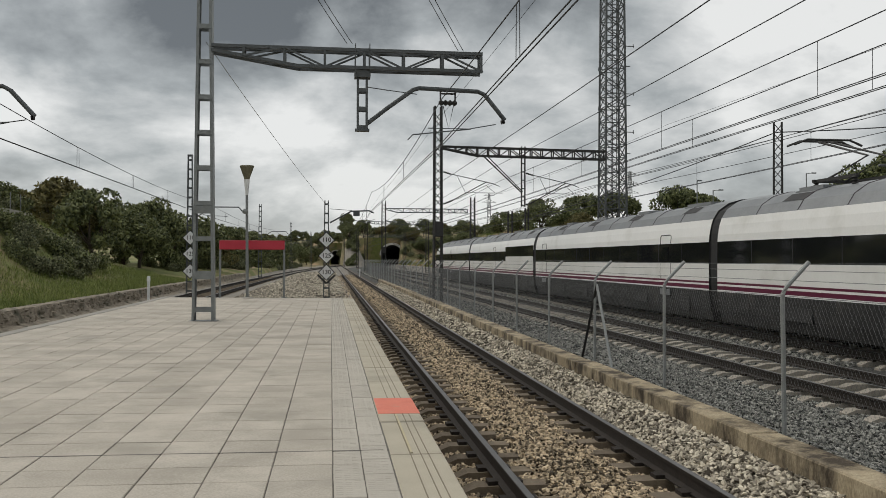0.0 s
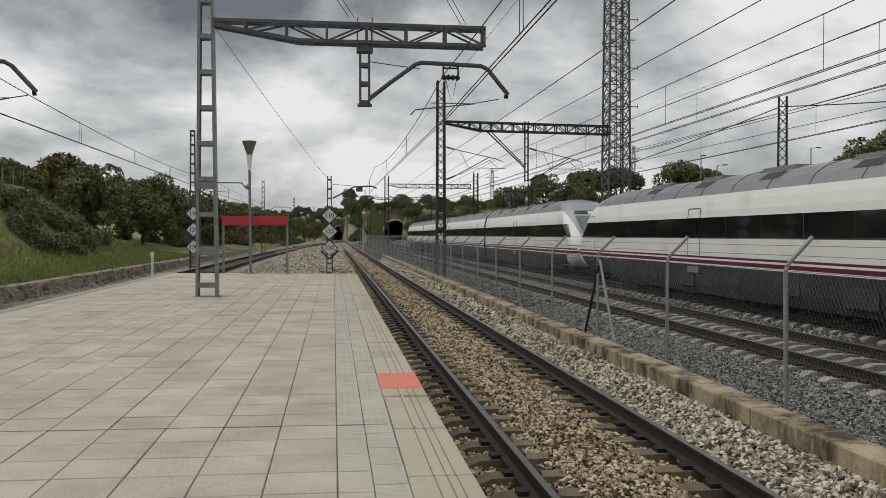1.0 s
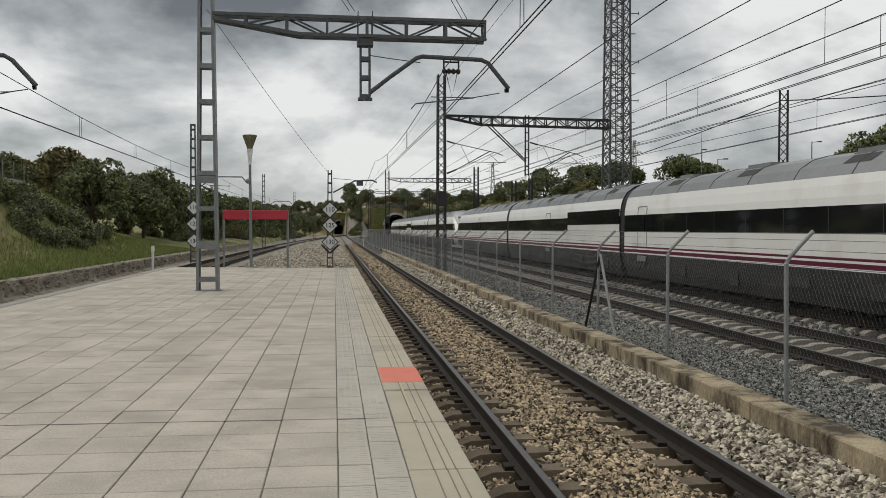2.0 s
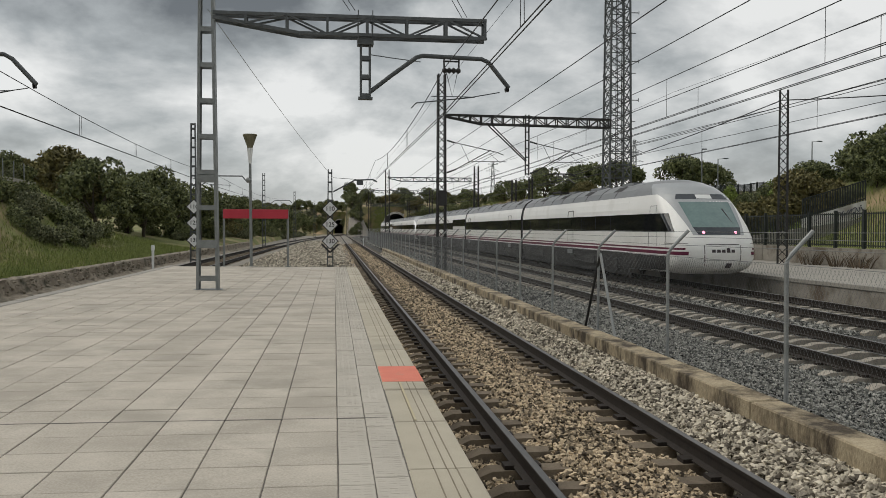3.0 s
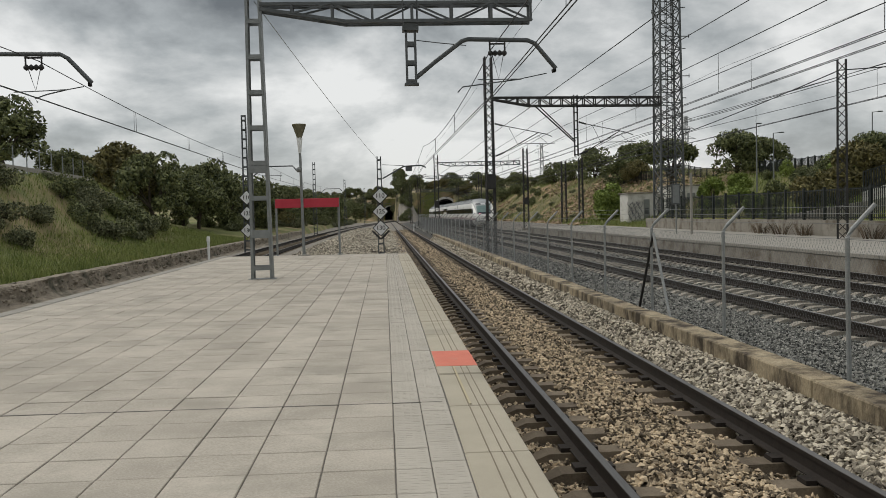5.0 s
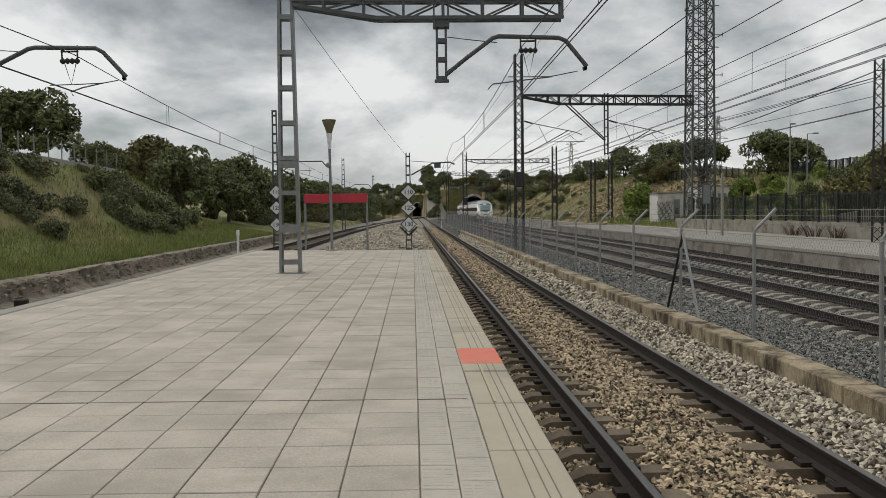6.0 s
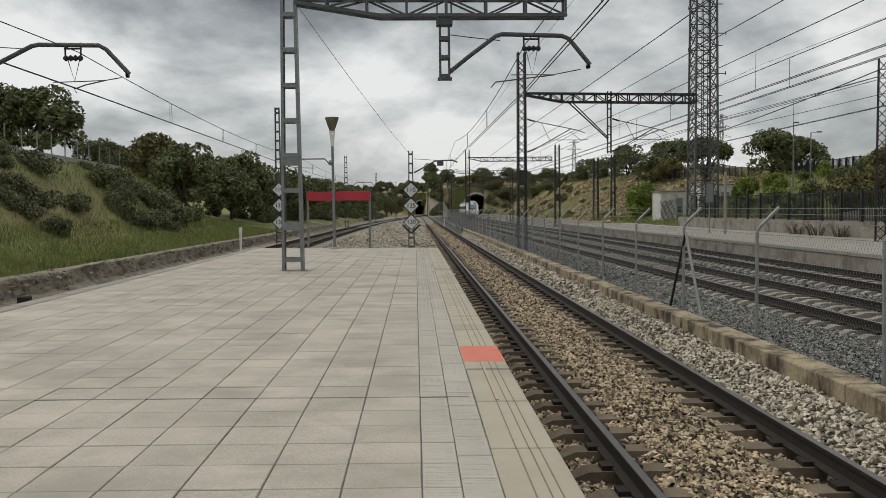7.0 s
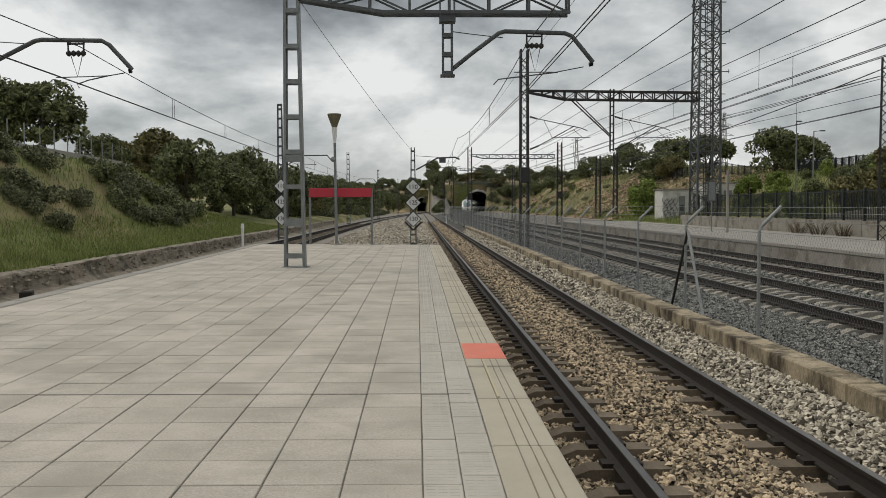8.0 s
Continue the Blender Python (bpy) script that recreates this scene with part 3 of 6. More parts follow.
# ---- stone wall below the verge ----
bm = bmesh.new()
rows_w = [(-10.2, -1.12), (-10.6, -0.98), (-10.92, -0.90), (-11.0, -0.72), (-11.03, -0.5), (-11.06, -0.41), (-11.3, -0.37), (-11.42, -0.38), (-11.6, -0.52)]
prev = None
for i in range(420):
    y = 8 + i * 0.25
    cur = []
    for k, (x, z) in enumerate(rows_w):
        j = noise.noise(Vector((y * 1.1, k * 0.9, 0.3))) * 0.06 + noise.noise(Vector((y * 3.3, k * 1.7, 5.0))) * 0.05
        cur.append(bm.verts.new((x + j, y + j * 0.5, z + 0.8 * j)))
    if prev:
        for k in range(len(rows_w) - 1):
            bm.faces.new((prev[k], cur[k], cur[k + 1], prev[k + 1]))
    prev = cur
tagged(link("wall_left", bm, "stone"), "rough rubble stone wall below the grass verge", "wall", kind="structure")
stones("wall_rubble", "stone", 2500, lambda r, n: np.column_stack([r.uniform(-11.5, -10.7, n), 9 + 75 * r.random(n) ** 1.3, np.zeros(n) - 0.5 + r.uniform(-0.5, 0.08, n)]), 0.07, "loose rubble along the verge wall")

# ---- far platform and its wall ----
far = root("far_platform", "low pale concrete platform beyond the tracks", "platform", kind="structure")
for i in range(26):
    bm = None
    if i == 0:
        bm = bmesh.new()
        box(bm, 0, 0.45, 0.01, 3.99, -0.14, 0.0)
        bmesh.ops.bevel(bm, geom=[e for e in bm.edges], offset=0.015, segments=1, affect="EDGES")
        em = mesh_of("edge_block", bm, "pale")
    share("edge_block", em, far, pose(14.8, -20 + 4 * i, -0.205 + random.uniform(-0.008, 0.008)))
bm = bmesh.new()
box(bm, 14.84, 15.25, -20, 84, -1.1, -0.345)
link("platform_face", bm, "concrete", far, "stained concrete face")
bm = bmesh.new()
box(bm, 15.26, 21.69, -20, 84, -1.1, -0.215)
link("platform_body", bm, "pale", far)
bm = bmesh.new()
for i in range(22):
    box(bm, 21.7, 21.98, -20 + 4 * i, -20 + 4 * i + 3.97, -0.5, 0.56 + random.uniform(-0.01, 0.01))
tagged(link("wall_far_platform", bm, "concrete"), "low weathered concrete wall under the fence", "wall", kind="structure")

# ---- tunnel mouths ----


def portal(name, cx, y, half, spring, z1, x0, x1, z_top, length, bend, label):
    top = root(name, label, "tunnel", kind="structure")
    bm = bmesh.new()
    n = 20
    arch = [(cx - half, GROUND)] + [(cx - half * math.cos(math.pi * i / n), spring + half * math.sin(math.pi * i / n)) for i in range(n + 1)] + [(cx + half, GROUND)]
    outer = [(x0, GROUND)] + [(x0 + (x1 - x0) * i / n, z_top) for i in range(n + 1)] + [(x1, GROUND)]
    va = [bm.verts.new((x, y, z)) for x, z in arch]
    vo = [bm.verts.new((x, y, z)) for x, z in outer]
    vb = [bm.verts.new((x, y + 0.7, z)) for x, z in outer]
    for i in range(len(va) - 1):
        bm.faces.new((va[i], va[i + 1], vo[i + 1], vo[i]))
        bm.faces.new((vo[i], vo[i + 1], vb[i + 1], vb[i]))
    link("portal_wall", bm, "grass", top)
    bm = bmesh.new()
    ring = [(cx - half * 0.94 * math.cos(a), spring + half * 0.94 * math.sin(a)) for a in [math.pi * i / n for i in range(n + 1)]]
    big_ring = [(cx - half * 1.13 * math.cos(a), spring + half * 1.13 * math.sin(a)) for a in [math.pi * i / n for i in range(n + 1)]]
    f = [[bm.verts.new((x, yy, z)) for x, z in pts] for yy in (y - 0.5, y + 0.5) for pts in (ring, big_ring)]
    for i in range(n):
        bm.faces.new((f[0][i], f[0][i + 1], f[1][i + 1], f[1][i]))
        bm.faces.new((f[1][i], f[1][i + 1], f[3][i + 1], f[3][i]))
        bm.faces.new((f[0][i + 1], f[0][i], f[2][i], f[2][i + 1]))
    link("arch_ring", bm, "render", top, "pale concrete arch ring")
    bm = bmesh.new()
    rings = []
    for j in range(13):
        yy = y + 0.2 + length * j / 12
        dx = bend(yy) - bend(y)
        rings.append([bm.verts.new((x + dx, yy, z)) for x, z in arch])
    for j in range(12):
        for i in range(len(arch)):
            k = (i + 1) % len(arch)
            bm.faces.new((rings[j][i], rings[j][k], rings[j + 1][k], rings[j + 1][i]))
    bm.faces.new(rings[-1])
    link("bore", bm, "dark", top, "dark tunnel lining")


portal("tunnel_far", track_x(12.9, PORTAL_Y) + 2.0, PORTAL_Y, 3.8, 2.75, 0, 12.0, 28.2, 8.6, 240, lambda y: track_x(12.9, y), "tunnel mouth with a pale arch ring in the hillside")
portal("tunnel_near", 2.4, 400.4, 2.1, 3.6, 0, -4, 5.5, 9.2, 60, near_x, "small dark tunnel mouth far down the line")

# ---- overhead line ----


def battened_mast(name, label, x, y, z0, z1, w0, w1, depth, pitch, mat, plates=0.10, group="catenary masts"):
    """Two channel legs tied by flat batten plates."""
    top = root(name, label, "catenary mast", pose(x, y, z0), group)
    H = z1 - z0
    for side in (-1, 1):
        bm = bmesh.new()
        for d in (-depth / 2, depth / 2):
            beam(bm, (side * (w0 / 2 - 0.03), d, 0), (side * (w1 / 2 - 0.03), d, H), 0.06, 0.02, up=(0, 1, 0))
        beam(bm, (side * (w0 / 2 - 0.008), 0, 0), (side * (w1 / 2 - 0.008), 0, H), 0.016, depth, up=(0, 1, 0))
        link("leg", bm, mat, top)
    n = int(H / pitch)
    for i in range(n + 1):
        z = min(H - 0.06, 0.25 + i * pitch)
        w = w0 + (w1 - w0) * z / H
        for d in (-depth / 2 - 0.012, depth / 2 + 0.012):
            bm = bmesh.new()
            box(bm, -w / 2 + 0.012, w / 2 - 0.012, d - 0.005, d + 0.005, z - plates / 2, z + plates / 2)
            link("batten_plate", bm, mat, top)
    bm = bmesh.new()
    box(bm, -w0 / 2 - 0.06, w0 / 2 + 0.06, -depth / 2 - 0.06, depth / 2 + 0.06, -0.08, 0.012)
    link("base_plate", bm, mat, top)
    return top


def laced_mast(name, label, x, y, z0, z1, w, mat="dark_steel", pitch=0.42, group="catenary masts", bar=0.05, angle=0):
    """Four angle legs with zigzag lacing."""
    top = root(name, label, "catenary mast", pose(x, y, z0, 0, 0, angle), group)
    H = z1 - z0
    for sx in (-1, 1):
        for sy in (-1, 1):
            bm = bmesh.new()
            beam(bm, (sx * w / 2, sy * w / 2, 0), (sx * w * 0.42, sy * w * 0.42, H), bar * 1.3)
            link("leg", bm, mat, top)
    for face in range(4):
        bm = bmesh.new()
        n = int(H / pitch)
        c, s = math.cos(face * math.pi / 2), math.sin(face * math.pi / 2)
        for i in range(n):
            z, t = i * pitch, (i % 2) * 2 - 1
            k0, k1 = w * (0.5 - 0.08 * z / H), w * (0.5 - 0.08 * (z + pitch) / H)
            a = (t * k0 * c - k0 * s, t * k0 * s + k0 * c, z)
            b = (-t * k1 * c - k1 * s, -t * k1 * s + k1 * c, z + pitch)
            beam(bm, a, b, bar * 0.8, bar * 0.5)
        tagged(link("lacing", bm, mat, top), kind="stuff")
    bm = bmesh.new()
    box(bm, -w / 2 - 0.15, w / 2 + 0.15, -w / 2 - 0.15, w / 2 + 0.15, -0.3, 0.02)
    link("footing", bm, "concrete", top)
    return top


def insulator(bm, p, q, r=0.055, n=5):
    p, q = Vector(p), Vector(q)
    pts, rs = [], []
    for i in range(2 * n + 1):
        pts.append(p.lerp(q, i / (2 * n)))
        rs.append(r if i % 2 else r * 0.45)
    tube(bm, pts, rs, 8)


GREY_MAST = "grey galvanised steel catenary mast with batten plates"
mast = battened_mast("catenary_mast", GREY_MAST + " standing on the platform", -2.77, 18.9, 0.026, 9.2, 0.48, 0.27, 0.26, 0.78, "galv")
for z0, z1, mat, name, label in ((2.86, 3.02, "galv", "clamp_plate", "plain grey clamp plate"), (1.78, 2.72, "galv_dark", "switch_plate", "dark grey plate"), (1.42, 1.60, "galv", "number_plate", "small grey plate")):
    bm = bmesh.new()
    w = 0.215 if name != "switch_plate" else 0.13
    box(bm, -w, w, -0.165, -0.15, z0 - 0.5, z1 - 0.5)
    if name != "switch_plate":
        link(name, bm, mat, mast, label)
    else:
        bm.free()

# boom across the platform track
boom = root("catenary_boom", "grey lattice steel boom with hanging post", "boom", pose(0, 18.9, 0))


def lattice(parent, x0, x1, xk, zt, zb, depth, mat, step, bar=0.06, rise=0.0):
    """Boom along x: flat top chord, lower chord rising to the support before xk."""
    top_z = lambda x: zt + rise * (x - x0)
    low_z = lambda x: zb + rise * (x - x0) + max(0.0, (xk - x) / (xk - x0)) * (zt - zb - 0.10) if x < xk else zb + rise * (x - x0)
    for d in (-depth / 2, depth / 2):
        bm = bmesh.new()
        beam(bm, (x0, d * 0.8, top_z(x0)), (x1, d, top_z(x1)), bar, bar * 1.2)
        link("top_chord", bm, mat, parent)
        bm = bmesh.new()
        beam(bm, (x0, d * 0.8, low_z(x0)), (xk, d, low_z(xk)), bar, bar * 1.2)
        beam(bm, (xk, d, zb + rise * (xk - x0)), (x1, d, low_z(x1)), bar, bar * 1.2)
        link("bottom_chord", bm, mat, parent)
        n = max(2, round((x1 - x0 - 0.6) / step))
        for i in range(n + 1):
            x = x0 + 0.7 + (x1 - x0 - 0.73) * i / n
            bm = bmesh.new()
            beam(bm, (x, d, low_z(x)), (x, d, top_z(x)), bar * 0.9, bar * 0.6)
            if i < n:
                xn = x0 + 0.7 + (x1 - x0 - 0.73) * (i + 1) / n
                a, b = ((x, low_z(x)), (xn, top_z(xn))) if i % 2 == 0 else ((x, top_z(x)), (xn, low_z(xn)))
                beam(bm, (a[0], d, a[1]), (b[0], d, b[1]), bar * 0.8, bar * 0.6)
            link("brace", bm, mat, parent)
    bm = bmesh.new()
    for i in range(int((x1 - x0) / step) + 1):
        x = x0 + 0.3 + step * i
        if x < x1:
            beam(bm, (x, -depth / 2, top_z(x)), (min(x + step, x1), depth / 2, top_z(min(x + step, x1))), bar * 0.6)
            beam(bm, (x, depth / 2, low_z(x)), (min(x + step, x1), -depth / 2, low_z(min(x + step, x1))), bar * 0.6)
    tagged(link("cross_bracing", bm, mat, parent), kind="stuff")


lattice(boom, -2.62, 3.44, -0.75, 6.10, 5.70, 0.34, "galv_dark", 0.93)


def hanging_post(parent, x, z0, z1, w, mat, pitch=0.42):
    for s in (-1, 1):
        bm = bmesh.new()
        beam(bm, (x + s * (w / 2 - 0.03), 0, z0), (x + s * (w / 2 - 0.03), 0, z1), 0.05, 0.14, up=(0, 1, 0))
        link("post_leg", bm, mat, parent)
    z = z0 + 0.06
    while z < z1:
        for d in (-0.08, 0.08):
            bm = bmesh.new()
            box(bm, x - w / 2 + 0.01, x + w / 2 - 0.01, d - 0.006, d + 0.006, z - 0.05, z + 0.05)
            link("post_plate", bm, mat, parent)
        z += pitch
    bm = bmesh.new()
    box(bm, x - w / 2 - 0.05, x + w / 2 + 0.05, -0.15, 0.15, z1 - 0.12, z1 + 0.04)
    link("head_plate", bm, mat, parent)
    bm = bmesh.new()
    box(bm, x - w / 2 - 0.03, x + w / 2 + 0.03, -0.1, 0.1, z0 - 0.02, z0 + 0.03)
    link("foot_plate", bm, mat, parent)
    for s in (-1, 1):
        for d in (-0.2, 0.2):
            bm = bmesh.new()
            tube(bm, [(x + s * (w / 2 + 0.03), d, z1 - 0.05), (x + s * (w / 2 + 0.03), d, z1 + 0.62)], 0.012, 6)
            link("hook_bolt", bm, mat, parent)


hanging_post(boom, 0.70, 4.31, 5.62, 0.26, "galv_dark")


def tube_arm(name, label, y, pts, hang, steady, tie, mat="galv_dark"):
    top = root(name, label, "cantilever", pose(0, y, 0), "cantilevers")
    bm = bmesh.new()
    tube(bm, [(x, 0, z) for x, z in pts], 0.05, 10)
    link("arm_tube", bm, mat, top)
    bm = bmesh.new()
    (hx, hz) = hang
    tube(bm, [(hx - 0.17, 0, hz + 0.07), (hx - 0.17, 0, hz - 0.24)], 0.02, 6)
    tube(bm, [(hx + 0.17, 0, hz + 0.07), (hx + 0.17, 0, hz - 0.24)], 0.02, 6)
    tube(bm, [(hx - 0.19, 0, hz - 0.06), (hx + 0.19, 0, hz - 0.06)], 0.022, 6)
    insulator(bm, (hx - 0.21, 0, hz - 0.27), (hx + 0.21, 0, hz - 0.27), 0.075, 4)
    link("insulator_hanger", bm, "dark_steel", top)
    bm = bmesh.new()
    tube(bm, [(x, 0, z) for x, z in steady], 0.012, 6)
    link("steady_arm", bm, mat, top)
    bm = bmesh.new()
    (ex, ez) = pts[-1]
    (fx, fz) = steady[0]
    insulator(bm, (ex, 0, ez - 0.03), ((ex * 0.55 + fx * 0.45), 0, (ez * 0.55 + fz * 0.45)), 0.06, 4)
    link("end_insulator", bm, "dark_steel", top)
    bm = bmesh.new()
    for a, b in zip(tie[:-1], tie[1:]):
        tube(bm, [(a[0], 0, a[1]), (b[0], 0, b[1])], 0.011, 6)
    link("tie_rod", bm, mat, top)
    bm = bmesh.new()
    tube(bm, [(hx - 0.12, 0, hz - 0.3), (hx + 0.02, 0, steady[-2][1]), (hx + 0.14, 0, hz - 0.3)], 0.010, 5)
    link("dropper_loop", bm, "cable", top)


RIGHT_ARM = "grey bent tube cantilever holding the contact wire"
tube_arm("cantilever", RIGHT_ARM, 18.9, [(0.80, 4.46), (1.25, 4.82), (1.86, 5.27), (2.0, 5.31), (3.36, 5.27), (3.52, 5.20), (4.0, 4.62)], (2.66, 5.26), [(3.78, 4.52), (3.15, 4.40), (2.55, 4.40), (2.2, 4.40)], [(0.82, 5.30), (1.3, 5.24), (1.95, 5.17)])
bm = bmesh.new()
tube(bm, [(3.2, 18.9, 4.40), (2.6, 18.9, 4.33), (1.85, 18.9, 4.24), (1.74, 18.9, 4.12)], 0.015, 6)
tagged(link("registration_arm", bm, "galv_dark"), "thin curved steady arm under the cantilever", "steady arm")
bm = bmesh.new()
tube(bm, [(-6.85, 18.9, 4.32), (-7.3, 18.9, 4.22), (-7.55, 18.9, 4.13), (-7.5, 18.9, 4.05)], 0.015, 6)
tagged(link("registration_arm", bm, "galv_dark"), "thin curved steady arm over the back track", "steady arm")
tube_arm("cantilever", "grey bent tube cantilever over the track behind the platform", 18.9, [(-9.9, 4.30), (-9.2, 4.70), (-8.45, 5.08), (-8.3, 5.11), (-6.98, 5.09), (-6.82, 5.0), (-6.33, 4.46)], (-7.55, 5.08), [(-6.5, 4.38), (-6.85, 4.32), (-7.3, 4.3), (-8.0, 4.28)], [(-9.9, 5.1), (-8.6, 5.02)])
left_post = battened_mast("catenary_mast", GREY_MAST + " behind the platform", -10.1, 18.9, -0.9, 9.0, 0.42, 0.26, 0.24, 0.78, "galv")

# dark portal mast over the through tracks
DARK_MAST = "dark laced steel catenary mast"
laced_mast("lattice_mast", DARK_MAST + " beside the fence", 5.65, 43.9, -0.85, 9.55, 0.42, bar=0.075)
boom2 = root("catenary_boom", "dark lattice steel boom over the through tracks", "boom", pose(0, 43.9, 0))
lattice(boom2, 5.9, 14.9, 7.8, 7.42, 6.98, 0.4, "dark_steel", 0.62, 0.07, -0.012)
bm = bmesh.new()
for s in (-0.09, 0.09):
    beam(bm, (10.3 + s, 0, 7.5), (10.3 + s, 0, 4.25), 0.05, 0.16, up=(0, 1, 0))
for i in range(7):
    box(bm, 10.21, 10.39, -0.02, 0.02, 4.3 + 0.45 * i, 4.36 + 0.45 * i)
link("hanging_post", bm, "dark_steel", boom2)
bm = bmesh.new()
beam(bm, (8.15, 0.1, 6.95), (10.2, 0.1, 5.05), 0.06)
beam(bm, (8.3, -0.1, 6.95), (10.25, -0.1, 5.05), 0.05)
link("stay_strut", bm, "dark_steel", boom2)


def strut_arm(x, y, z, reach, mat="dark_steel", scale=1.0, turn=0):
    """A cantilever of two tubes with insulators, a hook and a registration tube."""
    top = root("cantilever", "dark tubular cantilever with insulators", "cantilever", pose(x, y, z, 0, 0, turn), "cantilevers")
    r = reach
    bm = bmesh.new()
    tube(bm, [(0.35, 0, 1.62), (r, 0, 1.12), (r + 0.35, 0, 0.98)], 0.022, 6)
    link("top_tube", bm, mat, top)
    bm = bmesh.new()
    tube(bm, [(0.45, 0, 0.18), (r - 0.35, 0, 1.22)], 0.028, 6)
    tube(bm, [(0.7, 0, 0.25), (r - 0.1, 0, 1.16)], 0.014, 6)
    link("strut_tube", bm, mat, top)
    bm = bmesh.new()
    insulator(bm, (0, 0, 1.72), (0.4, 0, 1.6), 0.06, 4)
    link("insulator", bm, mat, top)
    bm = bmesh.new()
    insulator(bm, (0, 0, 0.0), (0.5, 0, 0.2), 0.06, 4)
    link("insulator", bm, mat, top)
    bm = bmesh.new()
    tube(bm, [(0.75, 0, 1.5), (1.25, 0, 0.5)], 0.012, 6)
    tube(bm, [(1.15, 0, 0.62), (r + 0.5, 0, 0.62)], 0.018, 6)
    tube(bm, [(r - 0.4, 0, 1.05), (r + 0.1, 0, 0.62)], 0.012, 6)
    link("registration_tube", bm, mat, top)


strut_arm(5.95, 43.9, 4.35, 2.7)
strut_arm(10.45, 43.9, 4.35, 2.6)

# the mast between the tracks with speed boards, and the row behind the platform
battened_mast("catenary_mast", GREY_MAST + " beyond the platform end", -0.22, 45.0, -0.9, 4.54, 0.36, 0.24, 0.24, 0.5, "galv_dark", 0.08)
for y, ztop in ((55.0, 8.1), (102.0, 8.0), (149.0, 7.9), (196.0, 7.8), (243.0, 7.8)):
    battened_mast("catenary_mast", GREY_MAST + " beside the curving track", left_x(y) - 1.35, y, -0.9, ztop, 0.46, 0.3, 0.26, 0.6, "galv_dark", 0.1)
    top = root("cantilever", "grey tube cantilever over the curving track", "cantilever", pose(left_x(y) - 1.2, y, 0), "cantilevers")
    bm = bmesh.new()
    tube(bm, [(0, 0, 3.9), (1.2, 0, 4.75), (2.9, 0, 4.75), (3.2, 0, 4.4)], 0.04, 8)
    link("arm_tube", bm, "galv_dark", top)
    bm = bmesh.new()
    tube(bm, [(0.9, 0, 4.2), (2.2, 0, 4.15)], 0.02, 6)
    link("steady_arm", bm, "galv_dark", top)
top = root("cantilever", "grey tube cantilever over the platform track", "cantilever", pose(-0.05, 45.0, 0), "cantilevers")
bm = bmesh.new()
tube(bm, [(0, 0, 3.35), (1.15, 0, 3.98), (2.1, 0, 4.02), (2.35, 0, 3.9)], 0.04, 8)
link("arm_tube", bm, "galv_dark", top)
bm = bmesh.new()
tube(bm, [(0.0, 0, 4.1), (1.2, 0, 4.02)], 0.015, 6)
link("tie_rod", bm, "galv_dark", top)
bm = bmesh.new()
box(bm, 1.25, 1.6, -0.02, 0.02, 3.72, 3.96)
tube(bm, [(1.2, 0, 3.5), (1.9, 0, 3.4), (2.4, 0, 3.55)], 0.015, 6)
link("steady_arm", bm, "galv_dark", top)

# distant masts and booms of the through tracks
for x, y, z0, z1, w in ((16.3, 95, -0.5, 8.6, 0.55), (25.6, 107, 0.3, 8.2, 0.5), (22.7, 104, -0.2, 7.6, 0.6), (6.2, 98, -0.8, 8.3, 0.5), (17.4, 150, -0.8, 8.4, 0.55), (6.4, 152, -0.8, 8.3, 0.5), (18.2, 205, -0.8, 8.4, 0.55), (6.6, 207, -0.8, 8.3, 0.5), (20.5, 36.0, -0.3, 7.75, 0.4), (3.9, 250, -0.8, 8, 0.5)):
    laced_mast("lattice_mast", DARK_MAST + (" on the far platform" if y < 40 else " down the line"), x, y, z0, z1, w, bar=0.07, angle=-29 if y < 40 else 0)
for y, x0, x1, z in ((98, 6.3, 16.2, 7.4), (152, 6.5, 17.3, 8.3), (207, 6.7, 18.1, 7.5)):
    b = root("catenary_boom", "grey lattice steel boom down the line", "boom", pose(0, y, 0))
    lattice(b, x0, x1, x0 + 1.5, z, z - 0.45, 0.35, "galv_dark", 0.75, 0.07)
for x, y in ((6.4, 98), (16.1, 95), (6.6, 152), (11.3, 152)):
    strut_arm(x, y, 4.3, 2.4 if x < 12 else -0.9)

# box on the through-track mast and small ones far off
for x, y, z in ((5.65, 43.55, 2.6), (16.3, 94.6, 2.2), (6.2, 97.6, 2.1)):
    bm = bmesh.new()
    box(bm, -0.24, 0.24, -0.12, 0.05, 0, 0.8)
    bmesh.ops.bevel(bm, geom=[e for e in bm.edges], offset=0.03, segments=1, affect="EDGES")
    b = tagged(link("switch_box", bm, "dark_steel"), "dark metal switch box on a lattice mast", "box")
    b.matrix_world = pose(x, y, z)

# wires


def wire(name, label, pts, r=0.009, sag=0.0, mat="cable", per=10):
    bm = bmesh.new()
    line = []
    for (a, b) in zip(pts[:-1], pts[1:]):
        a, b = Vector(a), Vector(b)
        for i in range(per):
            t = i / per
            p = a.lerp(b, t)
            p.z -= sag * 4 * t * (1 - t)
            line.append(p)
    line.append(Vector(pts[-1]))
    tube(bm, line, r, 5)
    return tagged(link(name, bm, mat), label, "wire", "overhead wires")


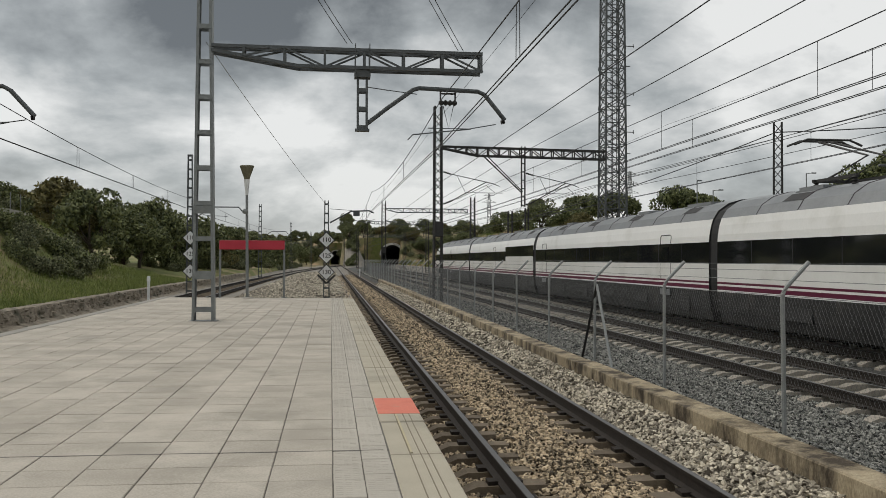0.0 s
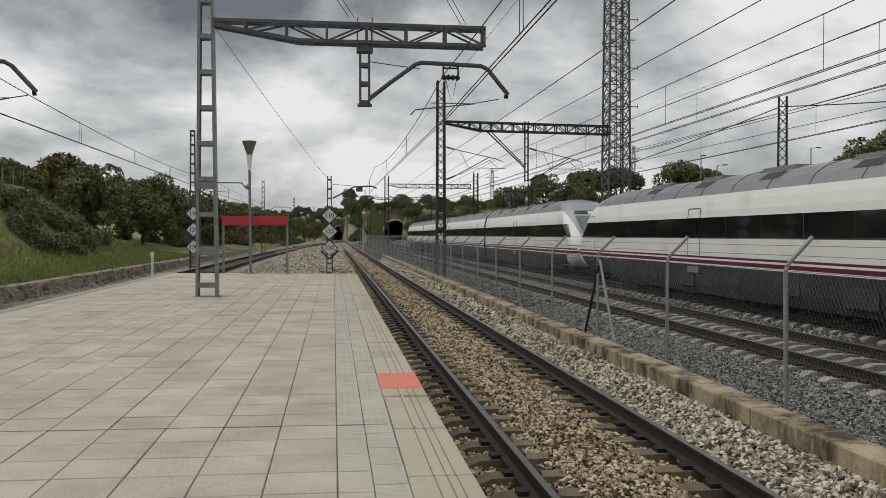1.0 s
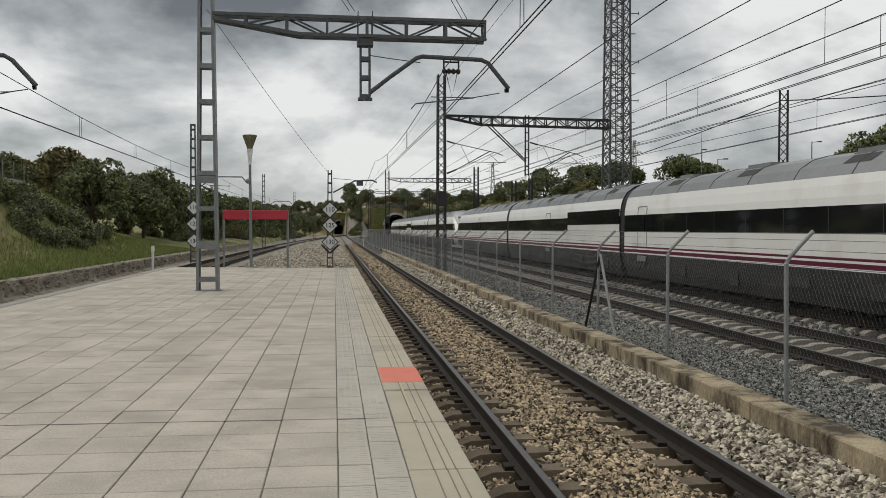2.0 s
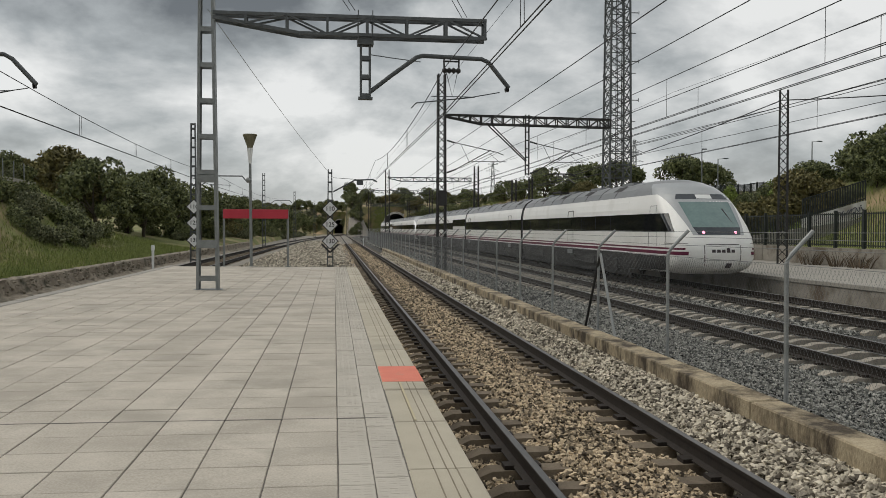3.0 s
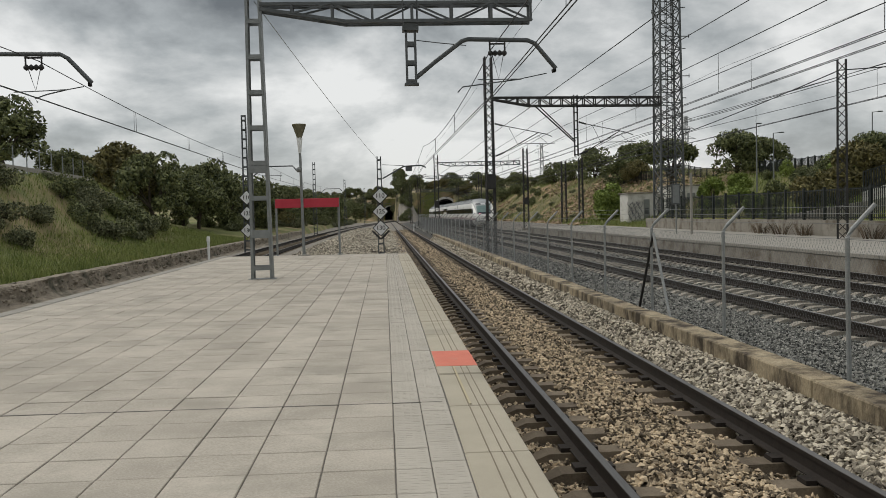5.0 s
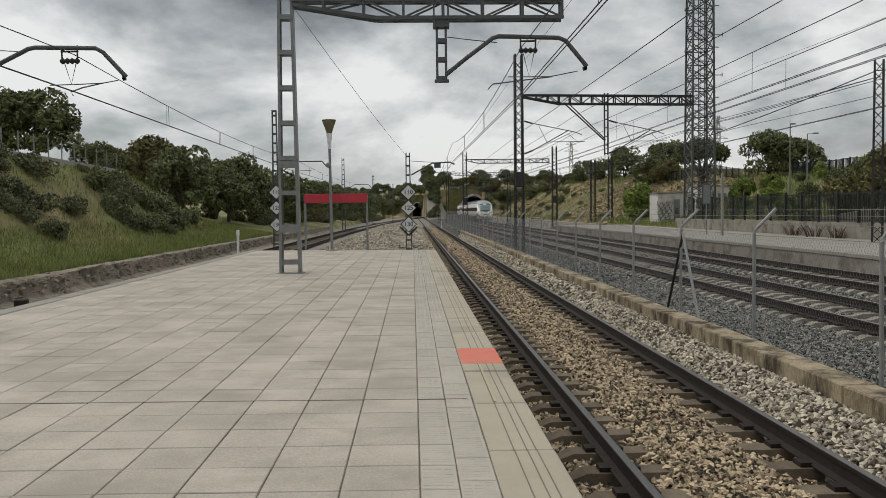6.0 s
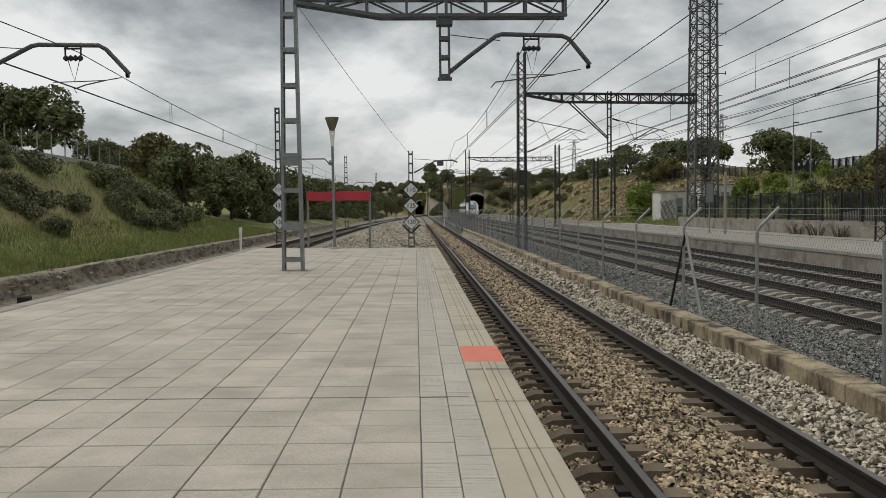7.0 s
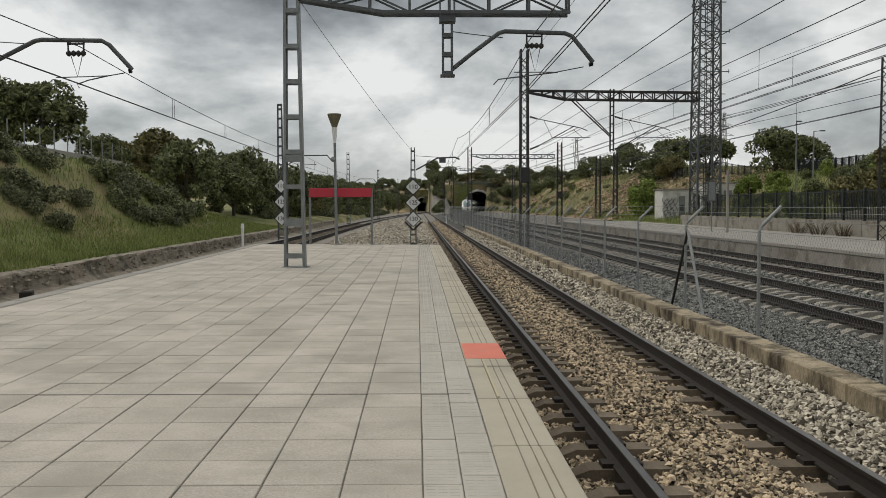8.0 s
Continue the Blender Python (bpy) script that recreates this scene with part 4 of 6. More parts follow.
def catenary(x_at, ys, zc, zm, sag, label, pair=(-0.09, 0.09), r=1.0):
    """Contact wire, messenger wire and droppers over one track."""
    wire("contact_wire", label + " contact wire", [(x_at(y) + (0.15 if i % 2 else -0.15), y, zc) for i, y in enumerate(ys)], 0.010 * r)
    wire("contact_wire", label + " contact wire", [(x_at(y) + (0.18 if i % 2 else -0.12) + 0.03, y, zc - 0.01) for i, y in enumerate(ys)], 0.010 * r)
    wire("messenger_wire", label + " messenger wire", [(x_at(y) + (0.15 if i % 2 else -0.15), y, zm) for i, y in enumerate(ys)], 0.011 * r, sag)
    if pair:
        for i, (a, b) in enumerate(zip(ys[:-1], ys[1:])):
            n = max(3, int((b - a) / 7))
            for k in range(1, n):
                t = k / n
                y = a + (b - a) * t
                if y < 4 or y > 130:
                    continue
                x = x_at(y) + (0.15 if i % 2 else -0.15) * (1 - 2 * t)
                for off in pair:
                    wire("dropper", "thin vertical dropper wire between overhead wires", [(x, y + off, zm - sag * 4 * t * (1 - t)), (x, y + off * 1.3, zc)], 0.006 * r, per=3)


catenary(lambda y: 2.35, [-30, 18.9, 45, 98, 152, 207, 280, 400], 4.05, 5.05, 0.45, "platform track")
catenary(left_x, [-28, 18.9, 55, 102, 149, 196, 243, 300], 4.12, 4.95, 0.35, "curving track")
catenary(lambda y: a_x(y) + 0.0, [-8, 43.9, 98, 152, 207, 262], 4.42, 5.65, 0.22, "through track", (0.0,))
catenary(lambda y: a_x(y) + 0.7, [-9, 43.9, 98, 152, 207, 262], 4.44, 5.37, 0.2, "parallel through track", (0.0,))
catenary(lambda y: b_x(y) + 0.4, [-8, 43.9, 98, 152, 207, 262], 4.2, 5.25, 0.2, "far through track", (0.0,))
for x, z, s in ((6.0, 5.65, 0.1), (8.5, 6.25, 0.15), (17.0, 5.55, 0.2), (15.6, 5.75, 0.2), (16.4, 6.1, 0.25), (5.7, 8.9, 0.2), (18.5, 8.9, 0.3)):
    wire("feeder_wire", "long dark feeder cable above the through tracks", [(x, -14, z), (x, 43.9, z), (x, 98, z), (x, 150, z), (x + 0.5, 207, z), (x + 5, 278, z)], 0.012 if z < 8 else 0.008, s)
# stay wires
wire("stay_wire", "thin stay wire down to the mast beyond the platform", [(-2.75, 18.9, 6.2), (-0.3, 45.0, 4.4)], 0.008, 0.12, "post")
for dx in (0.0, 0.12):
    wire("stay_wire", "thin cable running over the boom", [(0.35 + dx, 18.9, 6.28), (-1.2 + dx, 13, 7.0), (-6, -8, 9.6)], 0.008, 0.05)
    wire("stay_wire", "thin cable running over the boom", [(2.9 + dx, 18.9, 6.2), (-0.2 + dx, 10, 7.0), (-9, -12, 9.9)], 0.008, 0.05)
wire("power_cable", "thick sagging cable between lattice masts", [(14.9, 60.0, 4.6), (20.4, 36.0, 7.3)], 0.026, 0.25)
wire("power_cable", "thick cable from the mast on the far platform", [(20.4, 36.0, 7.3), (30, 26, 7.2)], 0.026, 0.2)

# ---- lattice telecom tower ----
tower = root("lattice_tower", "tall grey lattice telecom tower with cable ladder", "tower", pose(26.5, 76.0, 0.0))
TW, TH = 0.98, 27.0
for sx in (-1, 1):
    for sy in (-1, 1):
        bm = bmesh.new()
        beam(bm, (sx * (TW + 0.1), sy * (TW + 0.1), -0.6), (sx * (TW - 0.12), sy * (TW - 0.12), TH), 0.16)
        link("leg", bm, "galv_dark", tower)
for i in range(22):
    z = 0.2 + 1.2 * i
    k, k1 = TW + 0.1 - 0.22 * z / TH, TW + 0.1 - 0.22 * (z + 1.2) / TH
    for c, s in ((1, 0), (0, 1), (-1, 0), (0, -1)):
        p = lambda u, w, h: (u * c - w * s, u * s + w * c, h)
        for a, b in ((p(-k, k, z), p(k1, k1, z + 1.2)), (p(k, k, z), p(-k1, k1, z + 1.2)), (p(-k, k, z), p(k, k, z))):
            bm = bmesh.new()
            beam(bm, a, b, 0.07)
            link("brace", bm, "galv_dark", tower)
bm = bmesh.new()
for x in (-0.3, -0.15, 0.25):
    tube(bm, [(x, -0.5, 0), (x, -0.5, TH)], 0.035, 5)
for i in range(67):
    beam(bm, (-0.3, -0.5, 0.4 * i), (0.25, -0.5, 0.4 * i), 0.025)
tagged(link("cable_ladder", bm, "dark_steel", tower), kind="stuff")
for i, z in enumerate((8.5, 11.0, 13.4, 15.5, 17.0, 19.2, 21.5)):
    bm = bmesh.new()
    s = -1 if i % 2 else 1
    beam(bm, (s * 0.9, -1, z), (s * 1.75, -1, z), 0.07)
    beam(bm, (-s * 0.9, -1, z + 0.4), (-s * 1.4, -1, z + 0.4), 0.07)
    beam(bm, (s * 1.7, -1, z - 0.15), (s * 1.7, -1, z + 0.2), 0.05)
    link("bracket", bm, "galv_dark", tower)
bm = bmesh.new()
box(bm, -1.5, 1.5, -1.5, 1.5, -0.9, -0.1)
link("footing", bm, "concrete", tower)

# ---- things on and beyond the platform end ----


def text_mesh(body, size, mat, parent, m, name="lettering"):
    cu = bpy.data.curves.new(name, "FONT")
    cu.body, cu.size, cu.extrude = body, size, 0.004
    cu.align_x, cu.align_y = "CENTER", "CENTER"
    cu.offset = 0.004
    tmp = new("tmp_text", cu)
    dg = bpy.context.evaluated_depsgraph_get()
    me = bpy.data.meshes.new_from_object(tmp.evaluated_get(dg))
    bpy.data.objects.remove(tmp)
    me.materials.clear()
    me.materials.append(M[mat])
    ob = new(name, me)
    ob.parent = parent
    ob.matrix_local = m
    return ob


def speed_board(x, y, z, r, text, where):
    top = root("speed_board", "white diamond speed board reading " + text + " " + where, "sign", pose(x, y, z), "speed boards")
    for name, mat, rr, y0, y1 in (("rim", "black_board", r, 0.0, 0.03), ("panel", "white_board", r * 0.86, -0.006, 0.01)):
        bm = bmesh.new()
        c = [(rr, 0), (0, rr), (-rr, 0), (0, -rr)]
        f = [bm.verts.new((a, y0, b)) for a, b in c]
        k = [bm.verts.new((a, y1, b)) for a, b in c]
        bm.faces.new(f[::-1])
        bm.faces.new(k)
        for i in range(4):
            j = (i + 1) % 4
            bm.faces.new((f[i], f[j], k[j], k[i]))
        bmesh.ops.recalc_face_normals(bm, faces=bm.faces)
        link(name, bm, mat, top)
    text_mesh(text, r * 0.74, "black_board", top, pose(0, -0.012, 0, 90, 0, 0), "numerals")
    bm = bmesh.new()
    box(bm, -0.06, 0.06, 0.03, 0.09, -r * 0.7, r * 0.7)
    link("bracket", bm, "galv_dark", top)


for z, text in ((2.42, "110"), (1.58, "125"), (0.70, "130")):
    speed_board(-0.22, 44.7, z, 0.45, text, "on the mast beyond the platform")
for z, text in ((2.75, "110"), (1.72, "125"), (0.62, "130")):
    speed_board(left_x(55) - 1.28, 54.7, z, 0.50, text, "beside the curving track")

bm = bmesh.new()
for dx, dz in ((0.45, 0), (0, -0.45)):
    beam(bm, (-0.22 + dx, 44.80, 0.55 + dz), (-0.22 + (0 if dx else -0.45), 44.80, 0.55 + (-0.45 if dx else 0.0)), 0.05, 0.10)
tagged(link("board_backing", bm, "black_board"), "black angled strips behind the lowest speed board", "sign")
name_sign = root("platform_sign", "long crimson red sign panel on two grey posts", "sign", pose(-2.75, 30.05, 0.03))
bm = bmesh.new()
box(bm, -1.13, 1.13, -0.03, 0.03, 1.70, 2.02)
bmesh.ops.bevel(bm, geom=[e for e in bm.edges], offset=0.008, segments=1, affect="EDGES")
link("panel", bm, "red_board", name_sign, "crimson panel")
for x in (-1.11, 1.11):
    bm = bmesh.new()
    tube(bm, [(x, 0.06, 0), (x, 0.06, 1.98)], 0.04, 8)
    box(bm, x - 0.09, x + 0.09, -0.03, 0.15, -0.02, 0.015)
    link("post", bm, "galv", name_sign)

lamp = root("platform_lamp", "slim lamp post with bronze cone shade and small globe", "lamp post", pose(-2.88, 29.7, 0.02))
bm = bmesh.new()
tube(bm, [(0, 0, 0), (-0.03, 0, 3.9)], [0.055, 0.045], 10)
link("pole", bm, "galv", lamp)
bm = bmesh.new()
tube(bm, [(-0.03, 0, 3.75), (-0.03, 0, 3.98), (-0.03, 0, 4.2), (-0.03, 0, 4.62), (-0.03, 0, 4.64)], [0.05, 0.075, 0.10, 0.25, 0.24], 16)
link("shade", bm, "shade", lamp, "bronze flared cone shade")
# white neck, carried up to paint the translucent lower half of the lampshade lighter
bm = bmesh.new()
tube(bm, [(-0.03, 0, 3.62), (-0.03, 0, 3.97), (-0.03, 0, 4.16)], [0.05, 0.085, 0.108], 14)
link("collar", bm, "white_board", lamp, "pale tapered neck, its whiteness also standing for light through the lower shade")
bm = bmesh.new()
bmesh.ops.create_uvsphere(bm, u_segments=12, v_segments=8, radius=0.095, matrix=pose(-0.09, -0.06, 3.04))
link("loudspeaker", bm, "galv", lamp, "small round grey loudspeaker", smooth=True)
bm = bmesh.new()
tube(bm, [(0, 0, -0.02), (0, 0, 0.03), (0, 0, 0.05)], [0.22, 0.22, 0.08], 12)
link("base", bm, "pale", lamp)


def marker(x, y, z, h):
    top = root("marker_post", "small white painted concrete marker post", "marker post", pose(x, y, z), "marker posts")
    bm = bmesh.new()
    beam(bm, (0, 0, -0.25), (0, 0, h * 0.72), 0.10 * h, 0.09 * h)
    link("shaft", bm, "white_board", top)
    bm = bmesh.new()
    tube(bm, [(0, 0, h * 0.70), (0, 0, h * 0.78), (0, 0, h)], [0.05 * h, 0.085 * h, 0.07 * h], 8)
    link("head", bm, "white_board", top)


marker(-6.45, 30.9, 0.0, 0.78)
marker(3.75, 108, RAIL - 0.2, 1.0)
bm = bmesh.new()
tube(bm, [(0, 0, -0.2), (0, 0, 0.33), (0, 0, 0.36)], [0.05, 0.05, 0.03], 8)
bollard = tagged(link("short_post", bm, "dark_steel"), "short dark post at the platform end", "post")
bollard.matrix_world = pose(-0.2, 31.2, -0.35)
bm = bmesh.new()
box(bm, -0.09, 0.09, -0.1, 0.1, -0.12, 0.10)
bmesh.ops.bevel(bm, geom=[e for e in bm.edges], offset=0.02, segments=1, affect="EDGES")
clamp = tagged(link("rusty_stub", bm, "rail_side"), "rusty stub at the platform's back edge", "stub")
clamp.matrix_world = pose(-6.0, 12.9, 0.02, 0, 0, 12)

# ---- chain-link fence between the tracks ----
fence = root("chain_link_fence", "galvanised chain-link fence with cranked posts", "fence", kind="structure")
bm = bmesh.new()
tube(bm, [(0, 0, -0.45), (0, 0, 1.70), (0.06, 0, 1.80), (0.34, 0, 2.08)], 0.028, 8)
fp = mesh_of("fence_post", bm, "post")
FX, FZ = 5.32, -0.72
post_ys = [9.22 + 3.56 * i for i in range(-3, 38)]
for y in post_ys:
    share("fence_post", fp, fence, pose(FX, y, FZ, random.uniform(-0.6, 0.6), random.uniform(-0.6, 0.6), random.uniform(-4, 4)))
for z, dx in ((1.68, 0), (0.88, 0), (0.08, 0), (1.86, 0.12), (1.97, 0.24), (2.07, 0.33)):
    bm = bmesh.new()
    tube(bm, [(FX + dx, y, FZ + z + random.uniform(-0.012, 0.012)) for y in post_ys], 0.0035, 4)
    link("strand_wire", bm, "mesh", fence)
# woven wire: two families of slanting wires
vs, fs = [], []


def thin(a, b, r):
    a, b = Vector(a), Vector(b)
    d = (b - a).normalized()
    u = d.cross(Vector((1, 0, 0))).normalized() * r
    w = Vector((r, 0, 0))
    k = len(vs)
    for c in (a, b):
        for o in (u, w, -u, -w):
            vs.append(tuple(c + o))
    for i in range(4):
        j = (i + 1) % 4
        fs.append((k + i, k + j, k + 4 + j, k + 4 + i))


y, step, hh = 1.0, 0.072, 1.62
while y < 125:
    r = 0.0013 if y < 30 else 0.0016
    st = step if y < 45 else step * 1.5
    thin((FX + 0.05, y, FZ + 0.05), (FX + 0.05, y + hh * 0.60, FZ + 0.05 + hh), r)
    thin((FX + 0.054, y + hh * 0.60, FZ + 0.05), (FX + 0.054, y, FZ + 0.05 + hh), r)
    y += st
stuff_mesh("woven_wire", vs, fs, "mesh", parent=fence)
brace = root("fence_stay", "pair of slanting steel stays bracing a fence post", "fence stay")
for dy, mat in ((1.0, "dark_steel"), (-1.05, "post")):
    bm = bmesh.new()
    tube(bm, [(FX, 16.2, FZ + 1.6), (FX - 0.02, 16.2 + dy, FZ - 0.1)], 0.028, 8)
    link("stay", bm, mat, brace)

# ---- green picket fence on the far wall ----
pf = root("picket_fence", "dark green steel picket fence on a low wall", "fence", kind="structure")
bm = bmesh.new()
box(bm, -0.06, 0.06, -0.06, 0.06, 0, 1.66)
gp = mesh_of("fence_post", bm, "green_steel")
bm = bmesh.new()
box(bm, -0.012, 0.012, -0.02, 0.02, 0.08, 1.56)
gk = mesh_of("picket", bm, "green_steel")
for i in range(24):
    share("fence_post", gp, pf, pose(21.84, 18 + 2.0 * i, 0.54))
for i in range(290):
    share("picket", gk, pf, pose(21.84, 20 + 0.15 * i, 0.54))
for z in (0.16, 1.50):
    bm = bmesh.new()
    box(bm, 21.82, 21.86, 18, 64, 0.54 + z - 0.025, 0.54 + z + 0.025)
    link("rail_bar", bm, "green_steel", pf)

# ---- huts, ramp and lamps on the far side ----


def hut(x, y, z, w, d, h, label, turn=0):
    top = root("equipment_hut", label, "hut", pose(x, y, z, 0, 0, turn))
    bm = bmesh.new()
    box(bm, 0, w, 0, d, -0.6, h)
    link("wall", bm, "render", top)
    bm = bmesh.new()
    box(bm, -0.12, w + 0.12, -0.12, d + 0.12, h, h + 0.14)
    bmesh.ops.bevel(bm, geom=[e for e in bm.edges], offset=0.02, segments=1, affect="EDGES")
    link("roof", bm, "concrete", top)
    bm = bmesh.new()
    box(bm, w * 0.52, w * 0.72, -0.05, 0.02, 0.05, h * 0.8)
    link("door", bm, "galv", top, "grey metal door")
    bm = bmesh.new()
    box(bm, w * 0.56, w * 0.68, -0.075, -0.045, h * 0.3, h * 0.5)
    link("vent", bm, "galv_dark", top)
    for i in range(9):
        bm = bmesh.new()
        x0 = w * (0.04 + 0.05 * i)
        pts = [(x0 + 0.22 * math.sin(k * 1.3 + i * 2), -0.02, 0.25 + h * 0.62 * k / 9 + 0.1 * math.cos(k * 2.1 + i)) for k in range(10)]
        tube(bm, pts, 0.028, 5)
        link("scrawl", bm, "paint_dark", top, "faded dark spray-paint scrawl")
    return top


hut(25.0, 84.0, -0.1, 3.1, 3.0, 3.0, "white rendered equipment hut with faded graffiti")
hut(28.4, 82.0, 0.1, 4.0, 3.0, 3.4, "taller white hut beside the tower with faded graffiti")

ramp_top = root("access_ramp", "pale concrete access ramp with dark railing", "ramp", kind="structure")
bm = bmesh.new()
v = [bm.verts.new(p) for p in ((23.7, 47.6, -0.5), (23.8, 48.0, -0.5), (23.8, 48.0, 0.75), (23.7, 47.6, 0.75), (31.6, 45.2, 0.6), (31.7, 45.6, 0.6), (31.7, 45.6, 2.12), (31.6, 45.2, 2.12))]
for f in ((0, 1, 2, 3), (4, 7, 6, 5), (0, 4, 5, 1), (3, 2, 6, 7), (0, 3, 7, 4), (1, 5, 6, 2)):
    bm.faces.new([v[i] for i in f])
link("ramp_wall", bm, "pale", ramp_top)
ra, rb = Vector((28.2, 47.4, 0)), Vector((31.5, 46.2, 0))
side = Vector((0.25, 0.15, 0))
bm = bmesh.new()
v = [bm.verts.new(p) for p in (ra + Vector((0, 0, 0.3)), ra + side + Vector((0, 0, 0.3)), ra + side + Vector((0, 0, 2.0)), ra + Vector((0, 0, 2.0)), rb + Vector((0, 0, 0.3)), rb + side + Vector((0, 0, 0.3)), rb + side + Vector((0, 0, 3.1)), rb + Vector((0, 0, 3.1)))]
for f in ((0, 1, 2, 3), (4, 7, 6, 5), (0, 4, 5, 1), (3, 2, 6, 7), (0, 3, 7, 4), (1, 5, 6, 2)):
    bm.faces.new([v[i] for i in f])
link("ramp_wall", bm, "render", ramp_top)
for i in range(26):
    bm = bmesh.new()
    p = ra.lerp(rb, i / 25) + side * 0.5
    z = 2.0 + 1.1 * i / 25
    box(bm, p.x - 0.03, p.x + 0.03, p.y - 0.03, p.y + 0.03, z, z + 1.2)
    link("baluster", bm, "green_steel", ramp_top)
for h in (0.15, 1.2):
    bm = bmesh.new()
    beam(bm, ra + side * 0.5 + Vector((0, 0, 2.0 + h)), rb + side * 0.5 + Vector((0, 0, 3.1 + h)), 0.07)
    link("handrail", bm, "green_steel", ramp_top)

for i in range(7):
    bm = bmesh.new()
    pts = [(30.15 + 0.2 * i + 0.11 * math.cos(k * 0.9 + i), 46.62 - 0.0727 * i - 0.03, 2.25 + 0.07 * i + 0.16 * math.sin(k * 0.9 + i * 1.7)) for k in range(6)]
    tube(bm, pts, 0.03, 5)
    link("scrawl", bm, "paint_dark", ramp_top, "dark spray-paint scrawl")

# crest fences seen against the sky
for k, (x0, y0, x1, y1) in enumerate(((38, 82, 41.5, 62), (33, 120, 40, 95))):
    cf = root("crest_fence", "dark railing along the top of the slope", "fence", kind="structure")
    n = 22
    for i in range(n + 1):
        t = i / n
        x, y = x0 + (x1 - x0) * t, y0 + (y1 - y0) * t
        z = terrain(x, y)
        bm = bmesh.new()
        box(bm, x - 0.05, x + 0.05, y - 0.05, y + 0.05, z - 0.2, z + 1.5)
        if i < n:
            t2 = (i + 1) / n
            xb, yb = x0 + (x1 - x0) * t2, y0 + (y1 - y0) * t2
            zb = terrain(xb, yb)
            for h in (0.3, 1.4):
                beam(bm, (x, y, z + h), (xb, yb, zb + h), 0.06)
            for q in range(1, 6):
                s = q / 6
                xx, yy, zz = x + (xb - x) * s, y + (yb - y) * s, z + (zb - z) * s
                beam(bm, (xx, yy, zz + 0.3), (xx, yy, zz + 1.4), 0.05)
        link("fence_panel", bm, "green_steel", cf)


def street_lamp(x, y, h, label, arm=0.6, base=None):
    z = terrain(x, y) if base is None else base
    top = root("street_lamp", label, "street lamp", pose(x, y, z), "street lamps")
    bm = bmesh.new()
    tube(bm, [(0, 0, -0.3), (0, 0, h)], [0.07, 0.045], 8)
    tube(bm, [(0, 0, h - 0.03), (arm, 0, h + 0.02)], 0.03, 6)
    link("pole", bm, "galv", top)
    bm = bmesh.new()
    box(bm, arm - 0.1, arm + 0.35, -0.1, 0.1, h - 0.02, h + 0.08)
    bmesh.ops.bevel(bm, geom=[e for e in bm.edges], offset=0.03, segments=1, affect="EDGES")
    link("head", bm, "galv_dark", top)


street_lamp(33.7, 70, 7.6 - terrain(33.7, 70), "tall grey street lamp on the crest")
street_lamp(42.6, 70, 9.25 - terrain(42.6, 70), "tall grey street lamp on the crest")
street_lamp(21.1, 29.2, 5.2, "grey lamp post on the far platform", -0.25, -0.215)
street_lamp(32.2, 70, 8.4 - terrain(32.2, 70), "thin pole on the crest", 0.1)

board = root("info_board", "upright grey framed notice board on a post", "notice board", pose(17.75, 49.7, -0.215))
bm = bmesh.new()
tube(bm, [(0, 0, 0), (0, 0, 2.0)], 0.04, 8)
link("post", bm, "galv", board)
bm = bmesh.new()
box(bm, -0.26, 0.26, -0.04, 0.04, 1.8, 3.05)
bmesh.ops.bevel(bm, geom=[e for e in bm.edges], offset=0.02, segments=1, affect="EDGES")
link("frame", bm, "galv_dark", board)
bm = bmesh.new()
box(bm, -0.2, 0.2, -0.05, -0.041, 1.87, 2.98)
link("sheet", bm, "galv", board)
pole = root("platform_pole", "slim concrete post on the far platform", "post", pose(17.85, 47.4, -0.215))
bm = bmesh.new()
beam(bm, (0, 0, 0), (0, 0, 3.58), 0.12, 0.12)
link("shaft", bm, "pale", pole)

# guard rail on the left crest
rail_thing = root("guard_rail", "pale road guard rail along the crest", "guard rail", kind="structure")
for i in range(12):
    y = 38 + 1.75 * i
    bm = bmesh.new()
    z = 4.3 - 0.02 * i
    beam(bm, (-20.0, y, z - 0.3), (-20.0, y, z + 1.5), 0.05)
    link("fence_post", bm, "galv", rail_thing)
    bm = bmesh.new()
    beam(bm, (-19.9, y, z + 0.28), (-19.9, y + 1.74, 4.3 - 0.02 * (i + 1) + 0.28), 0.06, 0.24)
    link("beam", bm, "pale", rail_thing)

# ---- plants ----


def leaf_cloud(rng, clumps, per, leaf, spread=1.0):
    """Small folded leaf sprays scattered through ellipsoid clumps: (centre, radii)."""
    V, F = [], []
    for c, r in clumps:
        d = rng.normal(size=(per, 3))
        d /= np.linalg.norm(d, axis=1)[:, None]
        rad = rng.uniform(0.55, 1.06, (per, 1)) ** 0.6
        p = np.array(c) + d * rad * np.array(r)
        a = rng.normal(size=(per, 3))
        a /= np.linalg.norm(a, axis=1)[:, None]
        b = np.cross(a, d + rng.normal(size=(per, 3)) * 0.5)
        b /= np.linalg.norm(b, axis=1)[:, None] + 1e-6
        s = leaf * rng.uniform(0.55, 1.35, (per, 1))
        n = np.cross(a, b) * s * 0.25
        quad = np.stack([p - a * s, p + b * s * 0.55 + n, p + a * s, p - b * s * 0.55 + n], 1)
        k = len(V) * 0 + sum(len(x) for x in V)
        V.append(quad.reshape(-1, 3))
        i = np.arange(per) * 4 + k
        F.append(np.stack([i, i + 1, i + 2], 1))
        F.append(np.stack([i, i + 2, i + 3], 1))
    return np.concatenate(V), np.concatenate(F)


